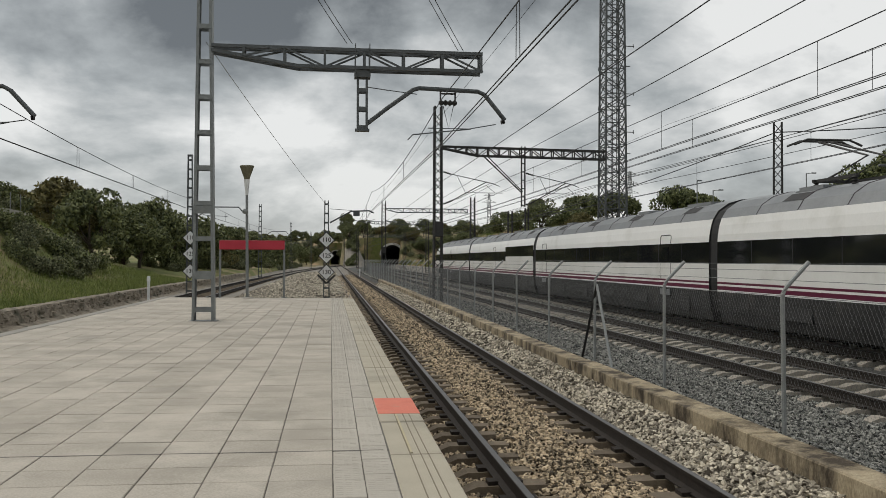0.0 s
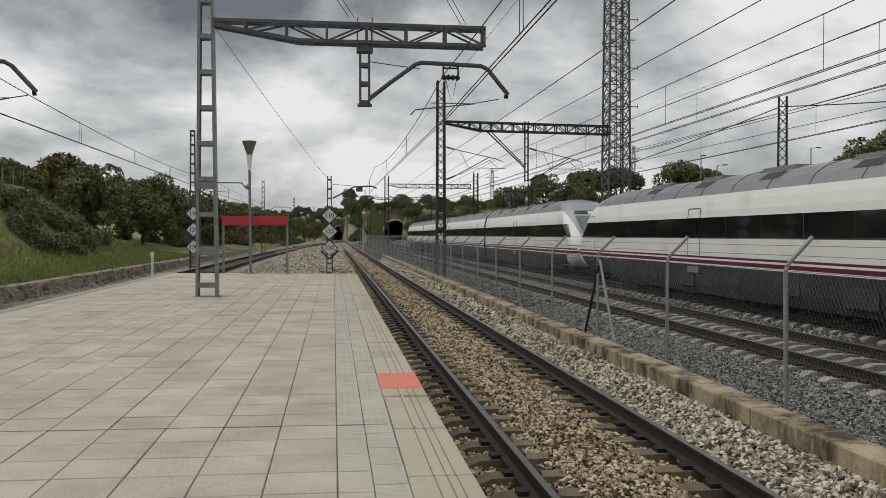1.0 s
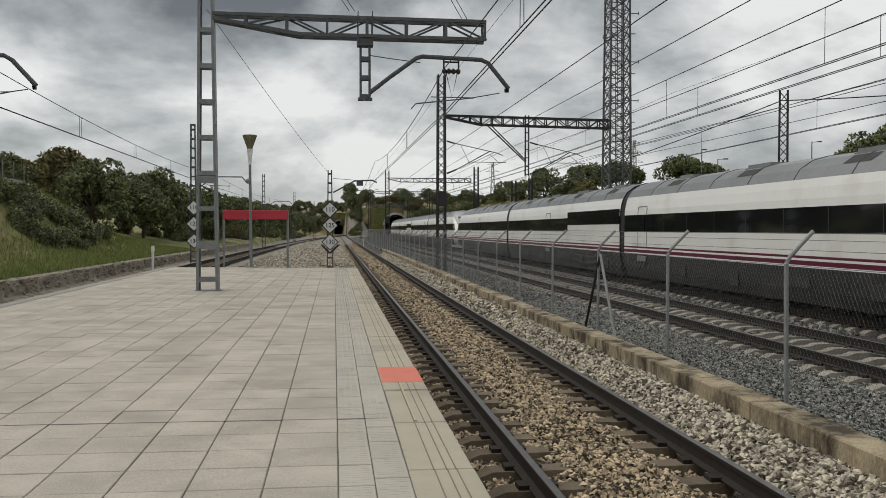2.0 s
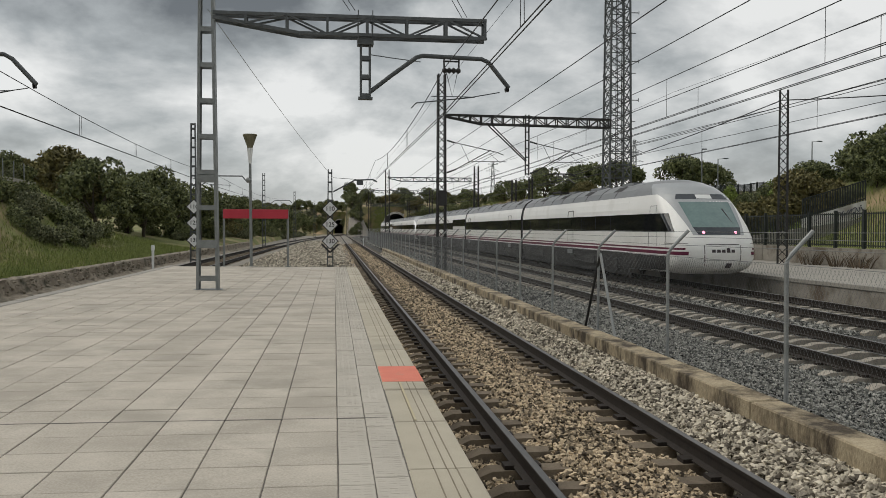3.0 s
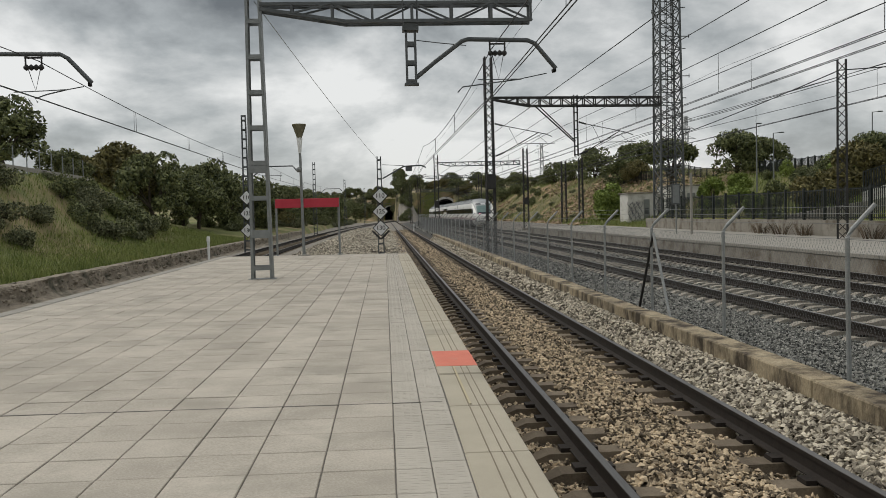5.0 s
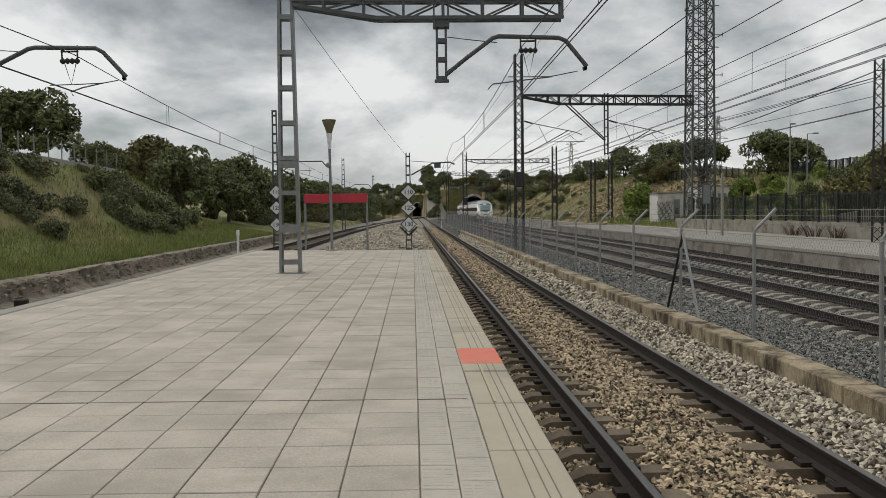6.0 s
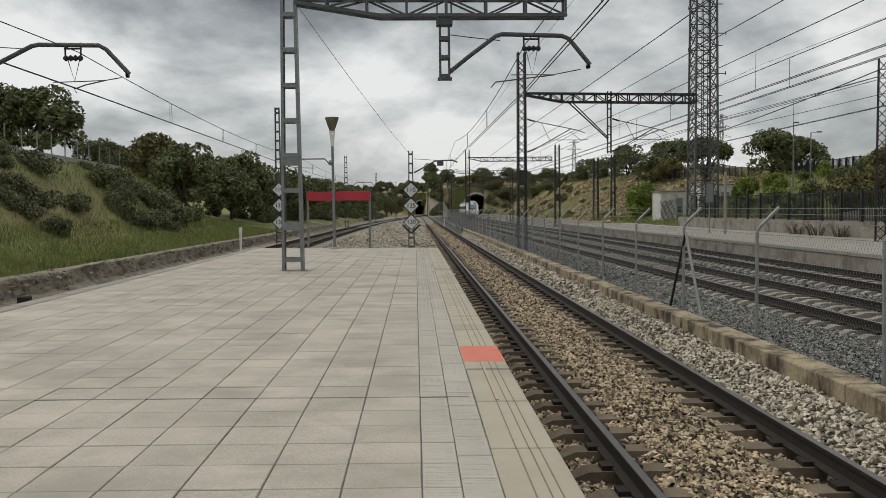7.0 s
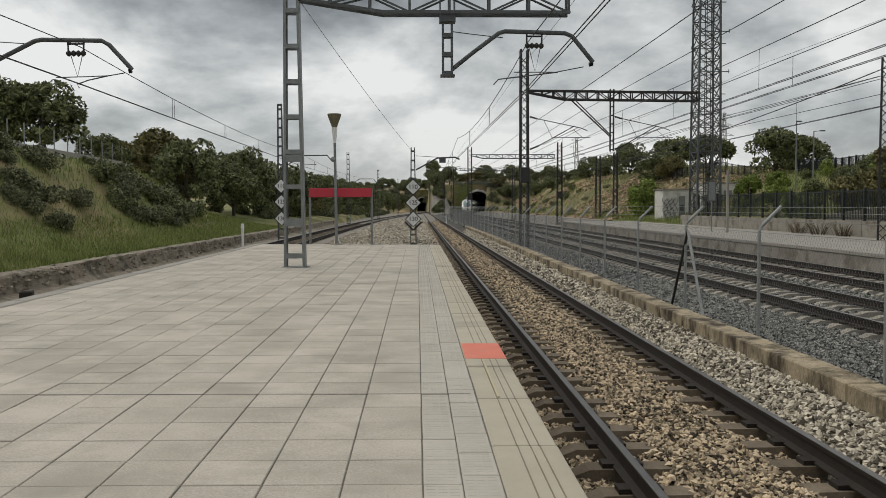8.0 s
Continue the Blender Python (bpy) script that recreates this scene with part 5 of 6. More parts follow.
def leaf_mesh(name, V, F, mat):
    me = bpy.data.meshes.new(name)
    me.from_pydata(V.tolist(), [], F.tolist())
    me.materials.append(M[mat])
    return me


def make_tree(seed, height, width, mat, label, umbrella=False, per=230):
    rng = np.random.default_rng(seed)
    top = root("tree", label, "tree", group="trees")
    bm = bmesh.new()
    trunk_h = height * (0.45 if umbrella else 0.28)
    r0 = 0.035 * height
    tube(bm, [(0, 0, -0.5), (0.05, 0, trunk_h * 0.5), (rng.uniform(-0.2, 0.2), 0.1, trunk_h), (rng.uniform(-0.3, 0.3), 0.1, height * 0.7)], [r0, r0 * 0.8, r0 * 0.6, r0 * 0.2], 8)
    link("trunk", bm, "bark", top)
    clumps = []
    n = 26
    for i in range(n):
        a = rng.uniform(0, math.tau)
        q = math.sqrt(rng.uniform(0.02, 1))
        rr = width * 0.5 * q * 0.82
        if umbrella:
            z = height * (0.78 + 0.14 * (1 - q)) + rng.uniform(-0.25, 0.25)
        else:
            top_z = height * (0.38 + 0.52 * math.sqrt(max(0.0, 1 - q * q * 0.9)))
            z = rng.uniform(trunk_h * 0.9, top_z)
            if i % 3:
                z = top_z - rng.uniform(0, 0.12) * height
        s = width * rng.uniform(0.10, 0.19)
        clumps.append(((rr * math.cos(a), rr * math.sin(a), z), (s, s, s * rng.uniform(0.6, 0.95))))
    for i in range(6):
        c = clumps[i * 4][0]
        bm = bmesh.new()
        tube(bm, [(0, 0, trunk_h * 0.8), (c[0] * 0.5, c[1] * 0.5, (trunk_h + c[2]) / 2), c], [r0 * 0.45, r0 * 0.3, r0 * 0.08], 6)
        link("limb", bm, "bark", top)
    V, F = leaf_cloud(rng, clumps, per, height * 0.031)
    crown = new("crown", leaf_mesh("crown", V, F, mat))
    crown.parent = top
    return top


def make_bush(seed, height, width, mat, label, per=150, n=12):
    rng = np.random.default_rng(seed)
    clumps = []
    for i in range(n):
        a, q = rng.uniform(0, math.tau), math.sqrt(rng.uniform(0, 1))
        s = width * rng.uniform(0.14, 0.24)
        clumps.append(((width * 0.36 * q * math.cos(a), width * 0.36 * q * math.sin(a), height * rng.uniform(0.2, 0.75) * (1.1 - 0.5 * q)), (s, s, min(s, height * 0.35))))
    V, F = leaf_cloud(rng, clumps, per, 0.045 * (width + height) / 2)
    top = root("bush", label, "bush", group="bushes")
    ob = new("foliage", leaf_mesh("foliage", V, F, mat))
    ob.parent = top
    bm = bmesh.new()
    for i in range(5):
        c = clumps[i][0]
        tube(bm, [(0, 0, -0.2), (c[0] * 0.5, c[1] * 0.5, c[2] * 0.5), c], [0.05, 0.035, 0.015], 5)
    link("stem", bm, "bark", top)
    return top


def put(master, used, x, y, s, turn, dz=-0.1):
    m = pose(x, y, terrain(x, y) + dz, 0, 0, turn) @ Matrix.Diagonal((s, s, s * random.uniform(0.9, 1.08), 1))
    if master.name not in used:
        used[master.name] = 1
        master.matrix_basis = m
        return master
    keep = master.scale.copy()
    ob = copy_thing(master, pose(0, 0, 0))
    ob.matrix_basis = m
    return ob


used = {}
oak = make_tree(3, 6.0, 6.4, "leaf", "dark green holm oak with a dense round crown")
oak2 = make_tree(11, 5.6, 6.8, "leaf", "broad dark holm oak with an uneven crown")
olive = make_tree(21, 5.0, 5.6, "leaf_olive", "olive-brown oak in spring leaf")
pine = make_tree(31, 6.6, 5.2, "leaf", "umbrella-shaped pine on the crest", True)
fresh = make_tree(41, 5.0, 3.2, "leaf_fresh", "fresh green young tree", False, 190)
# left: crest over the bank, then the wood beyond
for kind, x, y, s, a in (
        (oak, -24.4, 55.5, 0.92, 10), (oak2, -27.4, 54.0, 0.98, 80), (oak, -31.0, 57.0, 0.95, 200), (oak2, -23.4, 62.5, 0.66, 30), (olive, -24.2, 76.0, 1.5, 90), (olive, -21.6, 75.0, 1.2, 190),
        (oak, -19.6, 72.0, 1.0, 20), (oak2, -19.4, 82.0, 1.05, 150), (oak, -17.4, 79.5, 0.9, 250), (oak2, -19.5, 90.0, 1.2, 300), (oak, -17.2, 92.0, 1.1, 70), (oak2, -15.4, 99.0, 1.1, 10),
        (oak, -16.2, 106.0, 1.05, 130), (olive, -15.5, 118.0, 1.0, 60), (oak2, -16.0, 128.0, 1.1, 210), (oak, -15.5, 142.0, 1.1, 330), (oak2, -15.0, 160.0, 1.1, 45), (oak, -14.5, 178.0, 1.1, 100),
        (oak2, -14.0, 200.0, 1.2, 160), (oak, -13.8, 225.0, 1.2, 220), (oak, -13.0, 252.0, 1.2, 20), (oak2, -12.8, 285.0, 1.3, 280), (oak2, -34.0, 62.0, 1.2, 40), (oak, -30.0, 84.0, 1.2, 110), (oak2, -27.0, 96.0, 1.2, 20),
        # right: the crest behind the fence and the wood over the rocky slope
        (oak2, 37.0, 85.0, 0.98, 15), (oak, 39.4, 84.0, 0.78, 100), (pine, 30.6, 87.0, 1.12, 40), (oak, 34.5, 118.0, 1.0, 230), (oak2, 38.0, 124.0, 1.15, 310), (oak, 36.0, 140.0, 1.05, 20), (olive, 35.0, 113.0, 0.8, 130),
        (oak2, 37.0, 160.0, 1.0, 200), (oak, 38.0, 182.0, 1.05, 170), (oak2, 34.0, 208.0, 0.9, 90), (oak, 33.0, 232.0, 0.9, 33), (oak2, 33.0, 262.0, 1.0, 250),
        (oak, 43.2, 62.0, 0.95, 200), (oak2, 46.6, 62.0, 1.0, 20), (oak2, 41.0, 60.0, 0.62, 80), (oak, 44.4, 57.0, 0.7, 150), (oak2, 35.6, 51.2, 0.7, 210), (oak, 38.0, 50.4, 0.75, 320), (oak2, 34.2, 56.0, 0.6, 10), (oak, 50.0, 68.0, 0.9, 140), (oak2, 53.0, 66.0, 0.95, 80), (oak, 40.0, 50.0, 0.62, 20), (olive, 28.9, 52.0, 0.88, 60), (olive, 31.4, 52.6, 0.95, 240), (fresh, 29.8, 74.0, 0.8, 60), (fresh, 31.5, 72.0, 0.7, 190),
        (oak, 6.3, 276.0, 1.0, 10), (oak2, 8.6, 278.5, 0.9, 70), (oak, 24.6, 277.5, 1.0, 50), (olive, 27.2, 274.0, 1.1, 90), (oak2, 30.0, 268.0, 1.0, 160), (oak, 7.4, 390.0, 1.2, 200), (oak2, -5.5, 392.0, 1.2, 100), (oak, -8.0, 380.0, 1.2, 30), (olive, -10.0, 350.0, 1.2, 0), (oak, -11.0, 318.0, 1.2, 77),
        (fresh, 27.0, 62.0, 0.62, 10), (fresh, 26.0, 57.0, 0.5, 100)):
    put(kind, used, x, y, s, a, -1.1 * s if x > 28 and kind is not pine else -0.1)
# far wood on the hill over the tunnels
for i in range(46):
    x = -60 + 2.9 * i + random.uniform(-1.5, 1.5)
    y = 300 + random.uniform(0, 40) if x > 7 else 415 + random.uniform(0, 50)
    put(random.choice((oak, oak2, olive)), used, x, y, random.uniform(0.7, 1.35), random.uniform(0, 360))

scrub = make_bush(5, 1.5, 2.4, "scrub", "grey-green scrub bush on the bank")
scrub2 = make_bush(15, 1.2, 2.0, "scrub", "low grey-green scrub bush")
dark_bush = make_bush(25, 1.8, 2.6, "leaf", "dark green evergreen bush")
light_bush = make_bush(35, 1.6, 2.4, "leaf_fresh", "light green leafy bush")
rows = []
for i in range(20):
    y = random.uniform(22, 60)
    d = random.uniform(3.6, 8.5)
    rows.append((random.choice((scrub, scrub2, dark_bush, scrub)), -11.4 - d, y, random.uniform(0.45, 1.0)))
for i in range(15):
    y = random.uniform(46, 60)
    rows.append((random.choice((scrub, dark_bush)), -11.4 - random.uniform(4.0, 8.0), y, random.uniform(0.7, 1.2)))
for i in range(12):
    rows.append((random.choice((dark_bush, scrub2)), -11.4 - random.uniform(3.2, 9), random.uniform(76, 150), random.uniform(0.6, 1.2)))
for i in range(22):
    rows.append((random.choice((scrub, scrub2, dark_bush)), 21.9 + random.uniform(4.0, 18), random.uniform(100, 270), random.uniform(0.4, 1.0)))
for i in range(30):
    rows.append((random.choice((light_bush, scrub2, dark_bush, light_bush)), 21.9 + random.uniform(4.5, 16), random.uniform(44, 78), random.uniform(0.5, 1.0)))
for i in range(12):
    rows.append((random.choice((dark_bush, scrub)), 21.9 + random.uniform(7.5, 18), random.uniform(26, 44), random.uniform(0.7, 1.3)))
for i in range(14):
    rows.append((random.choice((scrub, dark_bush)), random.uniform(5, 32), random.uniform(283, 296), random.uniform(0.9, 1.8)))
for i in range(42):
    rows.append((random.choice((scrub, scrub2, scrub2, dark_bush)), 21.9 + random.uniform(2.5, 19), 100 + 170 * random.random() ** 1.5, random.uniform(0.25, 0.8)))
for i in range(32):
    rows.append((random.choice((scrub, dark_bush, dark_bush)), random.choice((random.uniform(5.5, 8.4), random.uniform(22.5, 32))), random.uniform(256, 280.4), random.uniform(0.8, 1.7)))
for i in range(12):
    rows.append((random.choice((scrub, scrub2)), -11.4 - random.uniform(3.2, 9.5), random.uniform(30, 58), random.uniform(0.3, 0.8)))
for i in range(22):
    rows.append((random.choice((scrub, dark_bush)), random.choice((random.uniform(-30, -2), random.uniform(4.2, 6.8))), random.uniform(374, 399), random.uniform(1.2, 2.4)))
for i in range(9):
    rows.append((random.choice((dark_bush, scrub, dark_bush)), -11.4 - random.uniform(4.0, 8.0), random.uniform(80, 125), random.uniform(0.6, 1.2)))
for i in range(34):
    y = 88 + 190 * random.random() ** 1.3
    rows.append((random.choice((dark_bush, scrub, dark_bush)), -13.2 - random.uniform(0, 3.5) + 0.02 * (y - 88), y, random.uniform(0.8, 1.5)))
tall_bush = make_bush(45, 5.2, 4.2, "leaf_fresh", "tall dense light green shrub beside the hut", 230, 26)
rows += [(tall_bush, 26.3, 95.0, 1.0), (dark_bush, 39.0, 57.5, 1.2), (dark_bush, 41.2, 56.0, 1.3), (dark_bush, 43.4, 55.5, 1.4), (dark_bush, 37.6, 55.6, 0.9), (dark_bush, 34.6, 49.4, 0.95), (dark_bush, 36.4, 48.4, 1.0), (dark_bush, 38.4, 47.0, 1.1), (scrub, 33.0, 50.5, 0.9)]
for b, x, y, s in rows:
    put(b, used, x, y, s, random.uniform(0, 360), -0.05)

def slope_rocks(rng, n):
    x, y = 22 + 18 * rng.random(n), 96 + 180 * rng.random(n) ** 1.4
    keep = np.array([noise.noise(Vector((a * 0.13, b * 0.05, 7.7))) > 0.02 for a, b in zip(x, y)])
    x, y = x[keep], y[keep]
    return np.column_stack([x, y, [terrain(a, b) for a, b in zip(x, y)]])


stones("slope_rocks", "rock", 9000, slope_rocks, 0.34, "ochre rocks breaking out of the slope")
# dry brush along the foot of the far wall
for i, y in enumerate((23.5, 26.5, 31.5, 33.0, 35.0, 41.0, 43.5, 46.0)):
    bm = bmesh.new()
    rng = np.random.default_rng(60 + i)
    for k in range(46):
        a, l = rng.uniform(0, math.tau), rng.uniform(0.4, 1.0)
        p = Vector((0.35 * math.cos(a) * rng.random(), 0.8 * math.sin(a) * rng.random(), 0))
        q = p + Vector((0.35 * math.cos(a) * l, 0.7 * math.sin(a) * l, 0.75 * l))
        tube(bm, [p, p.lerp(q, 0.5) + Vector((0, 0, 0.08)), q], [0.014, 0.010, 0.004], 4)
    b = tagged(link("dry_shrub", bm, "brush"), "leafless brown shrub by the concrete wall", "shrub", "dry shrubs")
    b.matrix_world = pose(21.3, y, -0.215)

# grass
def grass(name, n, region, h, mat, label):
    rng = np.random.default_rng(n)
    p = region(rng, n)
    z = np.array([terrain(a, b) for a, b in p])
    base = np.column_stack([p, z - 0.02])
    ang = rng.uniform(0, math.tau, n)
    w = np.column_stack([np.cos(ang), np.sin(ang), 0 * ang]) * (0.012 * h / 0.25)
    tip = base + np.column_stack([rng.normal(0, 0.3, n) * h, rng.normal(0, 0.3, n) * h, rng.uniform(0.5, 1.25, n) * h])
    V = np.stack([base - w, base + w, tip], 1).reshape(-1, 3)
    F = np.arange(n * 3).reshape(-1, 3)
    stuff_mesh(name, V.tolist(), F.tolist(), mat, label, "grass")


grass("verge_grass", 42000, lambda r, n: np.column_stack([-11.45 - r.random(n) ** 1.2 * 4.5, 12 + r.random(n) ** 1.3 * 60]), 0.26, "blade", "long spring grass on the verge")
grass("bank_grass", 12000, lambda r, n: np.column_stack([-15 - r.random(n) * 6, 20 + r.random(n) * 55]), 0.34, "blade", "sparse tall grass on the bank")
grass("far_bank_grass", 26000, lambda r, n: np.column_stack([22.2 + r.random(n) * 17, 24 + r.random(n) * 70]), 0.42, "blade", "grass on the mound behind the fence")

grass("rocky_bank_grass", 22000, lambda r, n: np.column_stack([22.2 + r.random(n) * 20, 96 + r.random(n) ** 1.3 * 170]), 0.6, "blade", "rough grass on the rocky slope")

# distant pylons
for x, y, h in ((156, 420, 52), (96, 500, 46)):
    top = root("pylon", "far lattice power pylon against the sky", "pylon", pose(x, y, -4), "pylons")
    bm = bmesh.new()
    for sx in (-1, 1):
        for sy in (-1, 1):
            beam(bm, (sx * 2.2, sy * 2.2, 0), (sx * 0.5, sy * 0.5, h), 0.22)
    for i in range(10):
        z, z2 = h * i / 10, h * (i + 1) / 10
        k, k2 = 2.2 - 1.7 * i / 10, 2.2 - 1.7 * (i + 1) / 10
        for s in (-1, 1):
            beam(bm, (-k, s * k, z), (k2, s * k2, z2), 0.14)
            beam(bm, (k, s * k, z), (-k2, s * k2, z2), 0.14)
    link("body", bm, "galv", top)
    for z, l in ((h * 0.78, 5.0), (h * 0.88, 4.2), (h * 0.97, 3.2)):
        bm = bmesh.new()
        beam(bm, (-l, 0, z), (l, 0, z), 0.2)
        beam(bm, (-l, 0, z), (0, 0, z + 1.6), 0.14)
        beam(bm, (l, 0, z), (0, 0, z + 1.6), 0.14)
        link("cross_arm", bm, "galv", top)

# ---- the train: two coupled four-car units ----
# section of the car body, (half width, height over the rails)
SECTION = [(1.28, 0.22), (1.38, 0.55), (1.43, 0.95), (1.45, 1.115), (1.45, 1.17), (1.45, 1.285), (1.45, 1.945), (1.445, 2.60), (1.43, 2.80), (1.38, 3.08), (1.31, 3.30), (1.14, 3.57), (0.80, 3.80), (0.38, 3.92), (0.0, 3.95)]
BANDS = (("skirt", 0, 3, "train_skirt"), ("stripe", 4, 5, "train_stripe"), ("lower_side", 5, 6, "train_white"), ("window_band", 6, 7, "train_glass"), ("upper_side", 7, 10, "train_white"), ("roof", 10, 14, "train_roof"))


def half_strip(pts, y0, y1, both=True):
    bm = bmesh.new()
    for s in (1, -1):
        prev = None
        for x, z in pts:
            a, b = bm.verts.new((s * x, y0, z)), bm.verts.new((s * x, y1, z))
            if prev:
                f = (prev[0], a, b, prev[1])
                bm.faces.new(f if s < 0 else f[::-1])
            prev = (a, b)
    bmesh.ops.remove_doubles(bm, verts=bm.verts, dist=0.0005)
    return bm


def strip_at(name, z0, z1, y0, y1, mat, parent, proud=0.004, label=""):
    """A flush piece of each side between two heights. Returns the one on the platform side."""
    for s in (1, -1):
        bm = bmesh.new()
        v = [bm.verts.new((s * (1.45 + proud), y, z)) for z in (z0, z1) for y in (y0, y1)]
        k = [bm.verts.new((s * (1.42 + proud), y, z)) for z in (z0, z1) for y in (y0, y1)]
        bm.faces.new((v[0], v[1], v[3], v[2]) if s > 0 else (v[0], v[2], v[3], v[1]))
        for a, b in ((0, 1), (1, 3), (3, 2), (2, 0)):
            bm.faces.new((v[a], k[a], k[b], v[b]))
        bmesh.ops.recalc_face_normals(bm, faces=bm.faces)
        ob = link(name, bm, mat, parent, label)
    return ob


def front_set_back(z):
    """How far the nose stands back from its tip at a height."""
    pts = ((0.50, 0.75), (0.58, 0.42), (0.70, 0.18), (0.90, 0.04), (1.20, 0.0), (1.50, 0.04), (1.78, 0.17), (1.95, 0.30), (2.16, 0.48), (3.00, 1.38), (3.28, 1.72), (3.55, 2.15), (3.75, 2.65), (3.88, 3.30), (3.95, 4.40))
    for (a, p), (b, q) in zip(pts[:-1], pts[1:]):
        if z <= b:
            t = max(0.0, (z - a) / (b - a))
            return p + (q - p) * t
    return pts[-1][1]


NOSE = 5.2


def half_width(z):
    for (x0, z0), (x1, z1) in zip(SECTION[:-1], SECTION[1:]):
        if z <= z1:
            return x0 + (x1 - x0) * max(0.0, (z - z0) / (z1 - z0))
    return 0.0


def nose_point(z, u):
    """u from 0 on the centre line to 1 at the side, NOSE metres behind the tip."""
    w = half_width(z)
    back = front_set_back(z)
    pinch = 1.0 - 0.22 * max(0.0, (1.0 - z) / 0.5) ** 2
    w *= pinch if u <= 0.8 else pinch + (1 - pinch) * (u - 0.8) / 0.2
    if u > 0.8:
        run = 0.9 + back * 0.2
        t = (u - 0.8) / 0.2
        return w, min(NOSE, back + run) * (1 - t) + NOSE * t
    a = (u / 0.8) * math.pi / 2
    n = 2.2
    run = min(NOSE, back + 0.9 + back * 0.2) - back
    return w * math.sin(a) ** (2 / n), back + run * (1 - math.cos(a) ** (2 / n))


def nose(parent, tip_y, way):
    """way: +1 where the car body lies towards +y of the tip."""
    zs = [0.50, 0.54, 0.58, 0.64, 0.70, 0.80, 0.90, 1.05, 1.20, 1.35, 1.50, 1.64, 1.78, 1.95, 2.05, 2.16, 2.37, 2.58, 2.79, 3.00, 3.15, 3.30, 3.44, 3.55, 3.66, 3.75, 3.82, 3.88, 3.92, 3.945]
    us = [i / 64 for i in range(65)]
    groups = {}
    for i in range(len(zs) - 1):
        for j in range(len(us) - 1):
            z, u = (zs[i] + zs[i + 1]) / 2, (us[j] + us[j + 1]) / 2
            grey = z > 3.30
            groups.setdefault("roof" if grey else "nose_shell", []).append((i, j))
    for kind, cells in groups.items():
        bm = bmesh.new()
        made = {}
        for s in (1, -1):
            for i, j in cells:
                vs_ = []
                for a, b in ((i, j), (i, j + 1), (i + 1, j + 1), (i + 1, j)):
                    key = (s if b else 0, a, b)
                    if key not in made:
                        x, d = nose_point(zs[a], us[b])
                        made[key] = bm.verts.new((s * x, tip_y + way * d, zs[a]))
                    vs_.append(made[key])
                if len(set(vs_)) == 4:
                    bm.faces.new(vs_ if s * way > 0 else vs_[::-1])
        link(kind, bm, "train_roof" if kind == "roof" else "train_white", parent, "", smooth=True)

    def overlay(name, mat, z0, z1, edge_of, label="", sides=(1, -1), out=0.006, rows_n=8, cols=16):
        """A flush piece on the nose; edge_of(z) gives its u limits."""
        for s in sides:
            bm = bmesh.new()
            grid = []
            for z in np.linspace(z0, z1, rows_n):
                u0, u1 = edge_of(z)
                line = []
                for u in np.linspace(u0, u1, cols):
                    if s == 0:
                        x, d = nose_point(z, abs(u))
                        x = math.copysign(x, u)
                    else:
                        x, d = nose_point(z, u)
                        x *= s
                    x0, d0 = nose_point(z, min(1.0, abs(u) + 0.01))
                    x1, d1 = nose_point(z, max(0.0, abs(u) - 0.01))
                    tx, td = x0 - x1, d0 - d1
                    l = math.hypot(tx, td) or 1.0
                    sx = (math.copysign(1, u) if s == 0 else s)
                    line.append(bm.verts.new((x + sx * out * td / l, tip_y + way * (d - out * tx / l), z)))
                grid.append(line)
            for a in range(rows_n - 1):
                for b in range(cols - 1):
                    f = (grid[a][b], grid[a][b + 1], grid[a + 1][b + 1], grid[a + 1][b])
                    bm.faces.new(f if (s or 1) * way > 0 else f[::-1])
            link(name, bm, mat, parent, label, smooth=True)

    def u_at(z, d):
        lo, hi = 0.0, 1.0
        for _ in range(30):
            m = (lo + hi) / 2
            lo, hi = (m, hi) if nose_point(z, m)[1] < d else (lo, m)
        return lo

    def u_of(x, z):
        lo, hi = 0.0, 0.79
        for _ in range(30):
            m = (lo + hi) / 2
            lo, hi = (m, hi) if nose_point(z, m)[0] < x else (lo, m)
        return lo

    def centred(w0, z0, w1, z1):
        """Limits of a piece whose half width goes from w0 at z0 to w1 at z1."""
        def limits(z):
            u = u_of(w0 + (w1 - w0) * (z - z0) / (z1 - z0), z)
            return -u, u
        return limits

    overlay("cab_mask", "train_mask", 1.84, 3.30, centred(0.90, 1.84, 1.27, 3.30), "pale grey surround of the windscreen", (0,), 0.004, 14, 24)
    overlay("windscreen", "wind_glass", 2.10, 3.0, centred(0.84, 2.10, 0.92, 3.0), "greenish cab windscreen", (0,), 0.010, 10, 24)
    overlay("lower_panel", "headboard", 1.86, 2.11, centred(0.74, 1.86, 0.84, 2.11), "dark panel below the windscreen", (0,), 0.011, 6, 24)
    overlay("head_panel", "headboard", 3.10, 3.29, centred(0.96, 3.10, 0.86, 3.29), "dark panel above the windscreen", (0,), 0.010, 6, 24)
    overlay("roof_front", "train_mask", 3.30, 3.75, lambda z: (-0.8, 0.8), "pale grey roof front", (0,), 0.004, 10, 30)
    overlay("window_band", "train_glass", 1.945, 2.60, lambda z: (u_at(z, 0.86 + (z - 1.945) * 1.0), 1.0))
    overlay("stripe", "train_stripe", 1.17, 1.285, lambda z: (u_at(z, 0.28), 1.0), cols=24)
    overlay("upper_line", "train_stripe", 1.345, 1.405, lambda z: (u_at(z, 0.36), 1.0), cols=24)
    overlay("skirt", "train_skirt", 0.51, 1.10, lambda z: (u_at(z, 1.15 + (1.1 - z) * 0.9), 1.0))
    overlay("skirt_line", "train_line", 1.55, 1.565, lambda z: (u_at(z, 0.35), u_at(z, 1.5)))
